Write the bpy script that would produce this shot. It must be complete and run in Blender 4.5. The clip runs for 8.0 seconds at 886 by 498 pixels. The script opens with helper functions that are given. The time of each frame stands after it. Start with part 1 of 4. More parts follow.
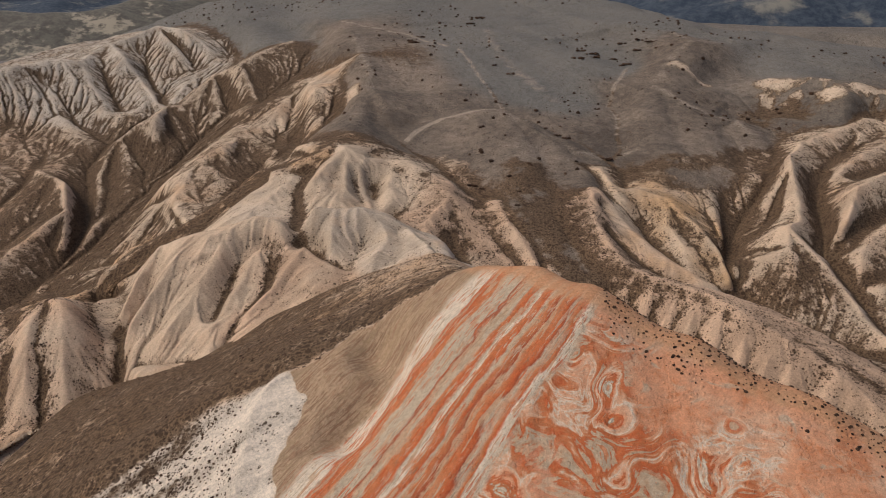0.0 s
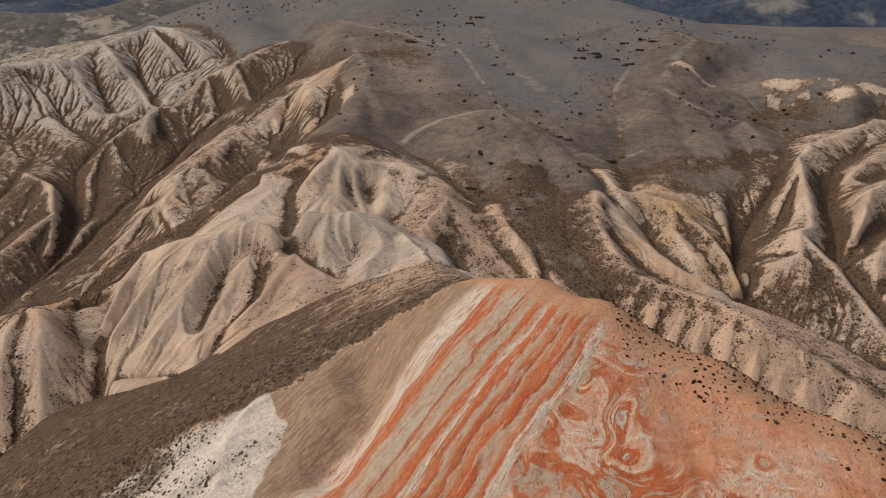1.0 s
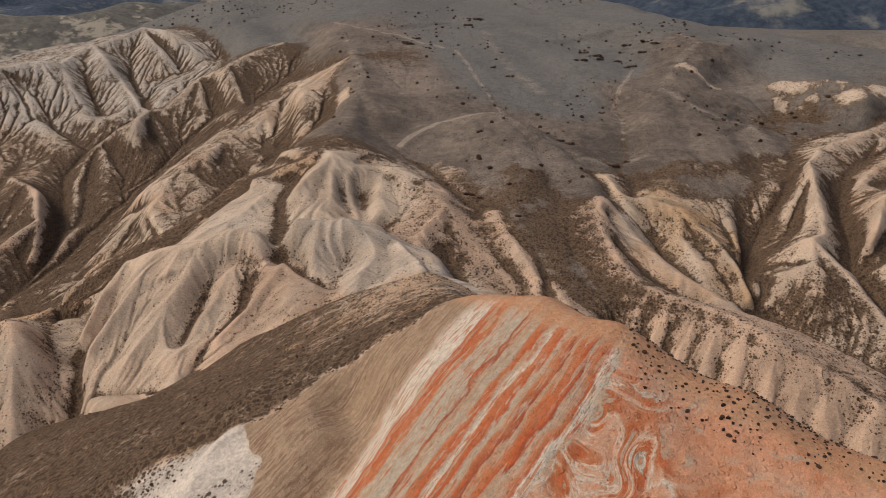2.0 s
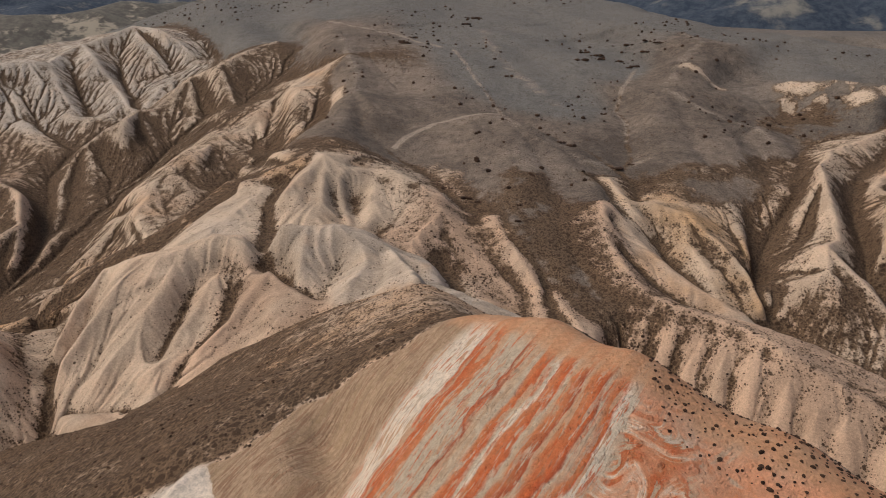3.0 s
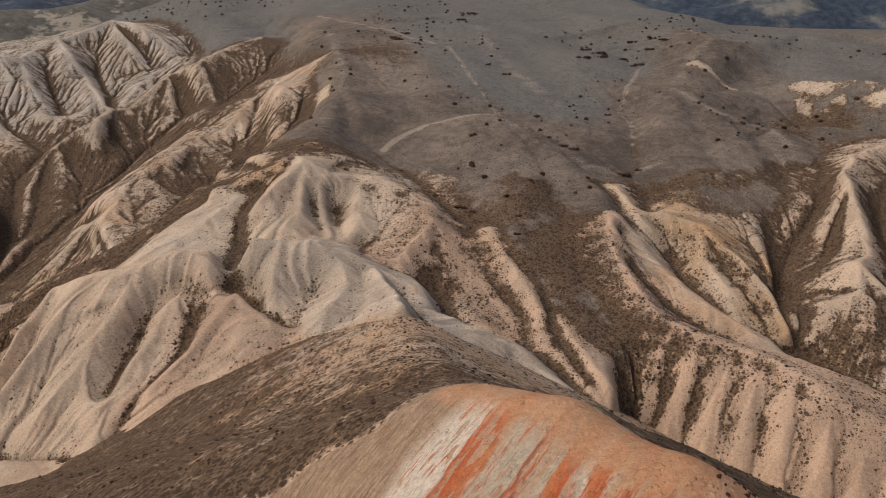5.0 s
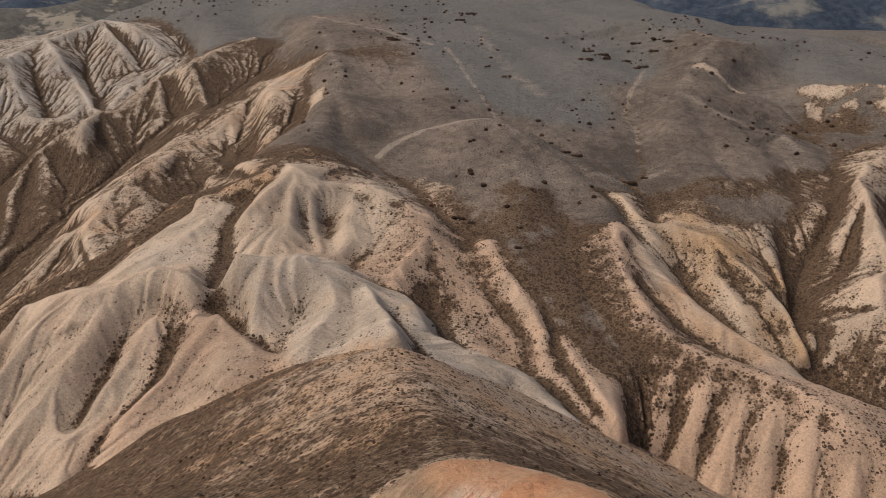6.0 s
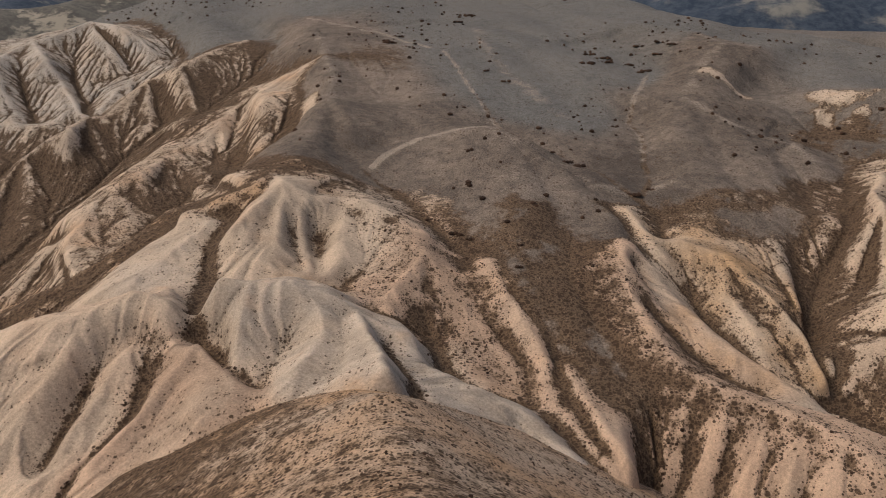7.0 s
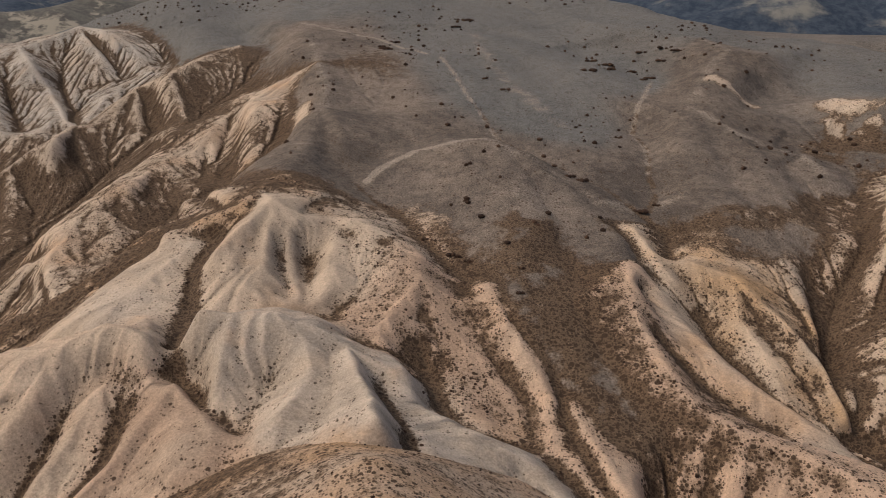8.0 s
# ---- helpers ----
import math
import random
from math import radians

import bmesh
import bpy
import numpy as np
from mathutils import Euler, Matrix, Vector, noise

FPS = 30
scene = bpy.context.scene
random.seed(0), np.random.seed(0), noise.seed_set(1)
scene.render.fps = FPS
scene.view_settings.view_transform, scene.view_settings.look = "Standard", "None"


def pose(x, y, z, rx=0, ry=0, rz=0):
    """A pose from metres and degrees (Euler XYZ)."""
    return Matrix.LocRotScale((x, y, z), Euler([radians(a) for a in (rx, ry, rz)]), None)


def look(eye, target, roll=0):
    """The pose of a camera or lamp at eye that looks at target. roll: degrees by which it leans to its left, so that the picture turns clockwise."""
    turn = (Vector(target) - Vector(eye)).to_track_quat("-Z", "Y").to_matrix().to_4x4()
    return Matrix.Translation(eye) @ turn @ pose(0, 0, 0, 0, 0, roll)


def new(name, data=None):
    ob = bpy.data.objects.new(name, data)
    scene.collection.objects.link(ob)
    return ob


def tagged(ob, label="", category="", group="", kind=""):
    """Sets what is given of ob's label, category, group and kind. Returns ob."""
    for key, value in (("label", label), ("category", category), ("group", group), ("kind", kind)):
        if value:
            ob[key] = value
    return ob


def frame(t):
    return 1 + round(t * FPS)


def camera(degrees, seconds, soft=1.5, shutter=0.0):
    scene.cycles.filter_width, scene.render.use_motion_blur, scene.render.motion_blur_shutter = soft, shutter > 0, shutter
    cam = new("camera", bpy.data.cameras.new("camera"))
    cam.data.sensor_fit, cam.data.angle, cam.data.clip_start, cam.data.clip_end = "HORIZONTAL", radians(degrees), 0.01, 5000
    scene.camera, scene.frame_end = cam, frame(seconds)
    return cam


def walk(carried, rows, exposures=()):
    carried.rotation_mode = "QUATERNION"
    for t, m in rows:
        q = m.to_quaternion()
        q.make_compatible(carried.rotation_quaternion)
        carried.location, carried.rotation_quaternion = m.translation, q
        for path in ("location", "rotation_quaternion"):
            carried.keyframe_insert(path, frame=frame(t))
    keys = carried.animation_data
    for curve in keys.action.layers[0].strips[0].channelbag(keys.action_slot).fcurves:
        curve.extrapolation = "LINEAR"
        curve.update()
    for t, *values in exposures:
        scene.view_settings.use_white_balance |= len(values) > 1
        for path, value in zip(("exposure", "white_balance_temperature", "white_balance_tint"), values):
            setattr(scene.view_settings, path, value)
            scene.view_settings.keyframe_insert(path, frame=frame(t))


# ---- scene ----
cam = camera(60.0, 8.0, soft=1.0)
PATH = [
    (0, (0.0, 0.0, 100.0), (0.0, 1.854, 99.251), 0.0),
    (0.5, (0.37, 5.15, 98.53), (0.37, 7.006, 97.784), -0.0),
    (1, (0.732, 10.931, 97.03), (0.733, 12.788, 96.286), -0.0),
    (1.5, (1.124, 16.569, 95.463), (1.126, 18.428, 94.725), 0.0),
    (3, (2.294, 34.883, 90.78), (2.302, 36.746, 90.051), 0.2),
    (3.5, (2.77, 40.914, 89.408), (2.781, 42.777, 88.68), 0.3),
    (4, (3.073, 47.257, 88.125), (3.089, 49.12, 87.397), 0.4),
    (5.5, (4.005, 66.146, 85.928), (4.026, 68.007, 85.196), 0.5),
    (6, (4.339, 72.816, 85.764), (4.362, 74.677, 85.032), 0.6),
    (6.5, (4.54, 79.206, 85.955), (4.565, 81.067, 85.222), 0.7),
    (7, (4.96, 85.916, 86.617), (4.987, 87.776, 85.882), 0.6),
    (7.5, (5.174, 92.37, 87.171), (5.203, 94.231, 86.438), 0.6),
    (8, (5.54, 99.135, 88.101), (5.571, 100.995, 87.367), 0.6),
]
walk(cam, [(t, look(eye, target, roll)) for t, eye, target, roll in PATH], [(0.0, 0.0, 6700, 12), (8.0, 0.0, 6700, 12)])

# ---- light: an overcast day ----
world = bpy.data.worlds.new("overcast_sky")
scene.world = world
world.use_nodes = True
sky = world.node_tree.nodes.new("ShaderNodeTexSky")
sky.sky_type, sky.sun_disc, sky.sun_elevation, sky.sun_rotation = "NISHITA", False, radians(52), radians(-92)
sky.dust_density, sky.air_density = 4.0, 1.0
world.node_tree.links.new(sky.outputs[0], world.node_tree.nodes["Background"].inputs[0])
world.node_tree.nodes["Background"].inputs[1].default_value = 0.094
sun = new("sun", bpy.data.lights.new("sun", "SUN"))
sun.data.energy, sun.data.angle, sun.data.color = 1.5, radians(28), (1.0, 0.95, 0.88)
sun.matrix_world = look((-60, -2, 76), (0, 0, 0))

# ---- materials ----
def material(name):
    m = bpy.data.materials.new(name)
    m.use_nodes = True
    return m, Nodes(m.node_tree)


class Nodes:
    """Short names for the nodes that the materials share."""

    def __init__(self, tree):
        self.tree = tree
        self.surface = tree.nodes["Principled BSDF"]

    def node(self, kind, **sockets):
        n = self.tree.nodes.new(kind)
        for key, value in sockets.items():
            self.put(n.inputs[key], value)
        return n

    def put(self, socket, value):
        if isinstance(value, bpy.types.NodeSocket):
            self.tree.links.new(value, socket)
        else:
            socket.default_value = value

    def place(self):
        return self.node("ShaderNodeNewGeometry").outputs["Position"]

    def attribute(self, name):
        n = self.node("ShaderNodeAttribute")
        n.attribute_name = name
        return n

    def noise(self, at, scale, detail=4.0, rough=0.55, warp=0.0):
        n = self.node("ShaderNodeTexNoise", Vector=at, Scale=scale, Detail=detail, Roughness=rough, Distortion=warp)
        return n.outputs["Fac"]

    def maths(self, how, a, b=0.0, c=0.0):
        n = self.node("ShaderNodeMath")
        n.operation = how
        for socket, value in zip(n.inputs, (a, b, c)):
            self.put(socket, value)
        return n.outputs[0]

    def vector(self, how, a, b):
        n = self.node("ShaderNodeVectorMath")
        n.operation = how
        self.put(n.inputs[0], a)
        self.put(n.inputs[1], b)
        return n.outputs[0]

    def step(self, value, low, high, to_low=0.0, to_high=1.0):
        n = self.node("ShaderNodeMapRange", Value=value)
        n.interpolation_type = "SMOOTHSTEP"
        for key, v in (("From Min", low), ("From Max", high), ("To Min", to_low), ("To Max", to_high)):
            self.put(n.inputs[key], v)
        return n.outputs[0]

    def mix(self, a, b, share):
        n = self.node("ShaderNodeMix")
        n.data_type = "RGBA"
        for socket, value in ((n.inputs[0], share), (n.inputs[6], a), (n.inputs[7], b)):
            self.put(socket, (*value, 1) if isinstance(value, tuple) and len(value) == 3 else value)
        return n.outputs[2]

    def times(self, colour, share):
        n = self.node("ShaderNodeVectorMath")
        n.operation = "SCALE"
        self.put(n.inputs[0], colour)
        self.put(n.inputs["Scale"], share)
        return n.outputs[0]

    def ramp(self, value, stops, smoothly="LINEAR"):
        n = self.node("ShaderNodeValToRGB", Fac=value)
        n.color_ramp.interpolation = smoothly
        bar = n.color_ramp.elements
        while len(bar) < len(stops):
            bar.new(0.5)
        for e, (at, colour) in zip(bar, stops):
            e.position, e.color = at, (*colour, 1)
        return n.outputs["Color"]

    def dots(self, at, scale, wanted, radius, full):
        """Ragged dots, the more of them the nearer 'wanted' comes to 'full'."""
        cell = self.node("ShaderNodeTexVoronoi", Vector=at, Scale=scale, Randomness=1.0)
        chance = self.node("ShaderNodeSeparateColor", Color=cell.outputs["Color"]).outputs[0]
        stands = self.step(self.maths("SUBTRACT", self.maths("DIVIDE", wanted, full), chance), 0.02, 0.12)
        wide = self.maths("ADD", radius * 0.55, self.maths("MULTIPLY", self.node("ShaderNodeSeparateColor", Color=cell.outputs["Color"]).outputs[1], radius * 0.75))
        near = self.step(self.maths("SUBTRACT", wide, cell.outputs["Distance"]), -0.04, 0.10)
        return self.maths("MULTIPLY", stands, near)

    def finish(self, colour, rough, relief, height):
        self.put(self.surface.inputs["Base Color"], colour)
        self.put(self.surface.inputs["Roughness"], rough)
        self.put(self.surface.inputs["Specular IOR Level"], 0.15)
        bump = self.node("ShaderNodeBump", Strength=relief, Distance=1.0, Height=height)
        self.put(self.surface.inputs["Normal"], bump.outputs[0])


def earth(name, overlay=None, terraces=0.14):
    """Bare clay in several tints that carries dry scrub or grass, by the point attributes of the land."""
    m, n = material(name)
    at = n.place()
    cover, grass, ochre, pink, grey, worn = (n.attribute(key).outputs["Fac"] for key in ("cover", "grass", "ochre", "pink", "grey", "worn"))
    broad, middle, fine, grain = n.noise(at, 0.05, 4), n.noise(at, 0.28, 5, 0.62), n.noise(at, 1.5, 5, 0.7), n.step(n.noise(at, 4.5, 4, 0.75), 0.28, 0.72)
    speck = n.step(n.noise(at, 1.9, 3, 0.7), 0.36, 0.64)
    # hollows to ribs, and streaks traced down the slopes, each from about 0 to 1
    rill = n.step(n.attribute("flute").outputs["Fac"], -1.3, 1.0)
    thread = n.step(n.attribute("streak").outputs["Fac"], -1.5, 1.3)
    spread = n.maths("MULTIPLY", n.maths("SUBTRACT", broad, 0.5), 1.4)
    clay = n.mix(PALE, GREY_CLAY, n.step(n.maths("ADD", grey, spread), 0.1, 0.7))
    clay = n.mix(clay, PINK_CLAY, n.step(n.maths("ADD", pink, spread), 0.05, 0.75))
    clay = n.mix(clay, OCHRE_CLAY, n.step(n.maths("ADD", ochre, spread), 0.15, 0.85))
    clay = n.mix(clay, CHALK, n.attribute("chalk").outputs["Fac"])
    # crease shade in the clay colour: darker in hollows, lighter on ribs
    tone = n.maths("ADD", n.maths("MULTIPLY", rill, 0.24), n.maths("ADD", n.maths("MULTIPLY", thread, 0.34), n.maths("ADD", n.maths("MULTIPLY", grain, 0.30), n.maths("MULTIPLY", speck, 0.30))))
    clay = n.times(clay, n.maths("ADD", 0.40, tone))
    # the edge of the scrub is ragged at three scales
    ragged = n.maths("ADD", n.maths("MULTIPLY", n.maths("SUBTRACT", middle, 0.5), 1.2), n.maths("ADD", n.maths("MULTIPLY", n.maths("SUBTRACT", fine, 0.5), 0.7), n.maths("MULTIPLY", n.maths("SUBTRACT", rill, 0.5), -0.30)))
    # cattle terraces follow the contours
    level = n.noise(n.vector("MULTIPLY", at, (0.20, 0.20, 2.4)), 1.0, 4, 0.65)
    ragged = n.maths("ADD", ragged, n.maths("MULTIPLY", n.maths("SUBTRACT", n.maths("ADD", n.maths("MULTIPLY", level, 0.5), n.maths("MULTIPLY", n.noise(n.vector("MULTIPLY", at, (0.10, 0.10, 0.9)), 1.0, 4, 0.7), 0.5)), 0.5), terraces))
    wanted = n.maths("ADD", cover, ragged)
    # brown litter gathers first, single tufts and low bushes stand in it
    litter = n.mix(LITTER, HUMUS, n.step(n.maths("ADD", n.maths("MULTIPLY", fine, 0.85), n.maths("ADD", n.maths("MULTIPLY", level, 0.15), n.maths("MULTIPLY", n.maths("SUBTRACT", wanted, 0.5), 0.35))), 0.40, 0.60))
    litter = n.times(litter, n.maths("ADD", 0.68, n.maths("ADD", n.maths("MULTIPLY", grain, 0.28), n.maths("MULTIPLY", speck, 0.32))))
    ground = n.mix(clay, litter, n.step(wanted, 0.38, 0.78, 0.0, 0.92))
    tufts = n.maths("MAXIMUM", n.dots(at, 1.15, n.maths("ADD", wanted, 0.02), 0.42, 0.8), n.dots(at, 0.62, n.maths("SUBTRACT", wanted, 0.20), 0.40, 1.2))
    tufts = n.maths("MAXIMUM", tufts, n.maths("MULTIPLY", n.dots(at, 2.1, n.maths("ADD", wanted, 0.10), 0.42, 0.85), 0.9))
    ground = n.mix(ground, n.times(n.mix(SCRUB, SCRUB_WARM, middle), n.maths("ADD", 0.7, n.maths("MULTIPLY", grain, 0.6))), n.maths("MULTIPLY", tufts, 0.9))
    # dry grass, worn thin in places
    sward = n.noise(at, 0.022, 5, 0.65)
    turf = n.mix(TURF_DARK, TURF, n.step(n.maths("ADD", n.maths("MULTIPLY", sward, 0.9), n.maths("ADD", n.maths("MULTIPLY", middle, 0.35), n.maths("MULTIPLY", fine, 0.35))), 0.62, 1.0))
    # grey grass, with the bluish haze of distance mixed into its colour
    turf = n.mix(turf, HAZY_TURF, n.maths("MULTIPLY", n.step(grey, 0.0, 0.6), n.maths("ADD", 0.45, n.maths("MULTIPLY", middle, 0.7))))
    thin = n.maths("ADD", worn, n.maths("ADD", n.maths("MULTIPLY", n.maths("SUBTRACT", fine, 0.5), 1.3), n.maths("MULTIPLY", n.maths("SUBTRACT", n.noise(at, 0.11, 4, 0.7), 0.5), 1.5)))
    turf = n.mix(turf, WORN_TURF, n.step(thin, 0.25, 0.75, 0.0, 0.85))
    turf = n.times(turf, n.maths("ADD", 0.44, n.maths("ADD", n.maths("ADD", n.maths("MULTIPLY", grain, 0.46), n.maths("MULTIPLY", speck, 0.62)), n.maths("MULTIPLY", n.maths("SUBTRACT", middle, 0.5), 0.6))))
    turf = n.mix(turf, SCRUB_WARM, n.maths("MULTIPLY", n.dots(at, 0.85, n.maths("ADD", 0.42, n.maths("MULTIPLY", n.maths("SUBTRACT", n.noise(at, 0.07, 4, 0.7), 0.5), 1.6)), 0.34, 1.1), 0.8))
    meadow = n.step(n.maths("ADD", grass, n.maths("MULTIPLY", ragged, 0.7)), 0.36, 0.66)
    colour = n.mix(ground, turf, meadow)
    height = n.maths("ADD", n.maths("MULTIPLY", fine, 0.16), n.maths("ADD", n.maths("MULTIPLY", n.maths("ADD", n.maths("MULTIPLY", rill, 0.5), thread), 0.60), n.maths("ADD", n.maths("MULTIPLY", tufts, 0.16), n.maths("MULTIPLY", grain, 0.07))))
    if overlay:
        colour = overlay(n, at, colour, middle, fine, grain, thread)
    n.finish(colour, 0.95, 0.8, height)
    return m


CHALK = (0.62, 0.53, 0.43)
PALE, GREY_CLAY, PINK_CLAY, OCHRE_CLAY = (0.515, 0.395, 0.283), (0.475, 0.408, 0.330), (0.490, 0.336, 0.228), (0.53, 0.325, 0.165)
SCRUB, SCRUB_WARM, LITTER, HUMUS = (0.044, 0.029, 0.019), (0.080, 0.047, 0.027), (0.218, 0.138, 0.080), (0.130, 0.082, 0.047)
TURF, TURF_DARK, HAZY_TURF, WORN_TURF = (0.270, 0.212, 0.162), (0.132, 0.104, 0.081), (0.182, 0.176, 0.158), (0.370, 0.300, 0.230)
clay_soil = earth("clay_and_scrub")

# Strata across the striped face, by metres along the line that crosses them
TAN, WHITE, ASH, BRICK, RUST, BEIGE, DEEP, SALMON, PEACH = (0.38, 0.262, 0.155), (0.66, 0.555, 0.43), (0.48, 0.385, 0.275), (0.50, 0.118, 0.042), (0.52, 0.190, 0.082), (0.48, 0.32, 0.20), (0.33, 0.075, 0.032), (0.64, 0.305, 0.170), (0.65, 0.405, 0.265)
STRATA = [(-76, TAN), (-72.6, TAN), (-71.6, WHITE), (-67.7, WHITE), (-67.3, BRICK), (-66.5, BEIGE), (-66.2, BRICK), (-64.8, RUST), (-64.3, ASH), (-61.3, ASH), (-61.0, DEEP), (-60.6, BEIGE), (-59.3, ASH), (-58.8, RUST), (-57.4, BRICK), (-57.0, ASH), (-56.3, WHITE),
          (-56.0, RUST), (-54.8, BRICK), (-54.4, ASH), (-53.8, BEIGE), (-53.5, RUST), (-52.3, DEEP), (-52.0, BEIGE), (-51.3, RUST), (-49.9, BRICK), (-49.5, DEEP), (-49.1, ASH), (-48.2, RUST), (-47.6, BRICK), (-47.2, WHITE), (-45.8, ASH)]


def strata(n, at, ground, middle, fine, grain, thread):
    """Striped and marbled clay over the rest, where the attribute 'red' is set."""
    red, away = n.attribute("red").outputs["Fac"], n.attribute("away").outputs["Fac"]
    parted = n.node("ShaderNodeSeparateXYZ", Vector=at)
    across = n.maths("SUBTRACT", n.maths("MULTIPLY", parted.outputs[0], 0.777), n.maths("MULTIPLY", parted.outputs[1], 0.630))
    down = n.maths("ADD", n.maths("MULTIPLY", parted.outputs[0], 0.630), n.maths("MULTIPLY", parted.outputs[1], 0.777))
    bed = n.node("ShaderNodeCombineXYZ", X=across, Y=n.maths("MULTIPLY", down, 0.12), Z=0.0).outputs[0]
    slow, quick, hair, crisp = n.noise(at, 0.10, 3), n.noise(bed, 0.55, 4, 0.65), n.noise(bed, 2.2, 5, 0.7), n.noise(bed, 1.1, 3, 0.6)
    shifted = n.maths("ADD", across, n.maths("ADD", n.maths("MULTIPLY", n.maths("SUBTRACT", slow, 0.5), 4.2), n.maths("MULTIPLY", n.maths("SUBTRACT", quick, 0.5), 3.0)))
    shifted = n.maths("ADD", shifted, n.maths("MULTIPLY", n.maths("SUBTRACT", fine, 0.5), 0.5))
    share = n.node("ShaderNodeMapRange", Value=shifted)
    for key, v in (("From Min", -76.0), ("From Max", -45.8), ("To Min", 0.0), ("To Max", 1.0)):
        n.put(share.inputs[key], v)
    bands = n.ramp(share.outputs[0], [((u + 76) / 30.2, c) for u, c in STRATA])
    bands = n.mix(bands, n.mix((0.46, 0.32, 0.205), (0.24, 0.158, 0.100), n.step(hair, 0.40, 0.60)), n.maths("MULTIPLY", n.step(shifted, -70.5, -73.0), n.step(n.maths("ADD", n.maths("MULTIPLY", quick, 0.6), n.maths("MULTIPLY", fine, 0.4)), 0.34, 0.54, 0.0, 0.95)))
    # thin beds between the thick ones, pale, brown and red
    bands = n.mix(bands, n.mix(ASH, BRICK, n.step(quick, 0.44, 0.56)), n.maths("MULTIPLY", n.step(hair, 0.51, 0.58), n.step(shifted, -73.0, -71.0, 0.10, 0.85)))
    bands = n.mix(bands, BEIGE, n.maths("MULTIPLY", n.step(crisp, 0.57, 0.60), n.step(shifted, -73.0, -71.0, 0.25, 0.8)))
    bands = n.mix(bands, (0.27, 0.17, 0.105), n.step(hair, 0.43, 0.36, 0.0, 0.6))
    # marbled clay: the beds are folded into swirls
    warp = n.node("ShaderNodeTexNoise", Vector=at, Scale=0.055, Detail=2.0, Roughness=0.5)
    pulled = n.vector("ADD", at, n.times(n.vector("SUBTRACT", warp.outputs["Color"], (0.5, 0.5, 0.5)), 46.0))
    swirl = n.noise(n.vector("MULTIPLY", pulled, (0.75, 0.75, 2.6)), 0.05, 7, 0.6, 0.8)
    phase = n.maths("FRACT", n.maths("ADD", n.maths("MULTIPLY", swirl, 3.0), n.maths("MULTIPLY", n.maths("SUBTRACT", fine, 0.5), 0.08)))
    marble = n.ramp(phase, [(0.0, SALMON), (0.10, SALMON), (0.14, ASH), (0.20, WHITE), (0.25, ASH), (0.27, RUST), (0.36, BRICK), (0.40, SALMON), (0.50, PEACH), (0.54, WHITE), (0.57, PEACH), (0.64, RUST), (0.74, BRICK), (0.78, BEIGE), (0.86, ASH), (0.90, RUST), (1.0, SALMON)])
    plain = n.mix(SALMON, PEACH, n.step(n.noise(at, 0.10, 4, 0.6), 0.40, 0.62))
    plain = n.mix(plain, RUST, n.step(n.maths("ADD", n.noise(at, 0.16, 5, 0.7, 0.8), n.maths("MULTIPLY", fine, 0.25)), 0.62, 0.76, 0.0, 0.8))
    plain = n.mix(plain, ASH, n.step(n.noise(n.vector("MULTIPLY", at, (1.0, 1.0, 3.0)), 0.14, 4, 0.6, 1.0), 0.58, 0.66, 0.0, 0.7))
    folded = n.step(n.maths("ADD", away, n.maths("MULTIPLY", n.maths("SUBTRACT", slow, 0.5), 30.0)), 9.0, 14.0)
    folded = n.maths("MAXIMUM", folded, n.maths("MULTIPLY", n.step(shifted, -36.0, -42.0), n.step(away, 3.0, 8.0)))
    right = n.mix(plain, marble, n.maths("MULTIPLY", folded, n.step(n.noise(at, 0.13, 4, 0.65), 0.36, 0.48, 0.45, 1.0)))
    face = n.mix(bands, right, n.step(shifted, -46.4, -45.4))
    # sandy soil caps the crest
    cap = n.step(n.maths("ADD", away, n.maths("MULTIPLY", n.maths("SUBTRACT", middle, 0.5), 5.0)), 5.0, 1.8)
    face = n.mix(face, n.mix((0.52, 0.33, 0.185), (0.56, 0.245, 0.120), middle), n.maths("MULTIPLY", cap, 0.88))
    face = n.times(face, n.maths("ADD", 0.80, n.maths("ADD", n.maths("MULTIPLY", grain, 0.24), n.maths("ADD", n.maths("MULTIPLY", n.step(fine, 0.36, 0.64), 0.22), n.maths("MULTIPLY", thread, 0.05)))))
    return n.mix(ground, face, n.step(n.maths("ADD", red, n.maths("MULTIPLY", n.maths("SUBTRACT", fine, 0.5), 0.5)), 0.42, 0.58))


striped_soil = earth("striped_clay", strata, 0.55)


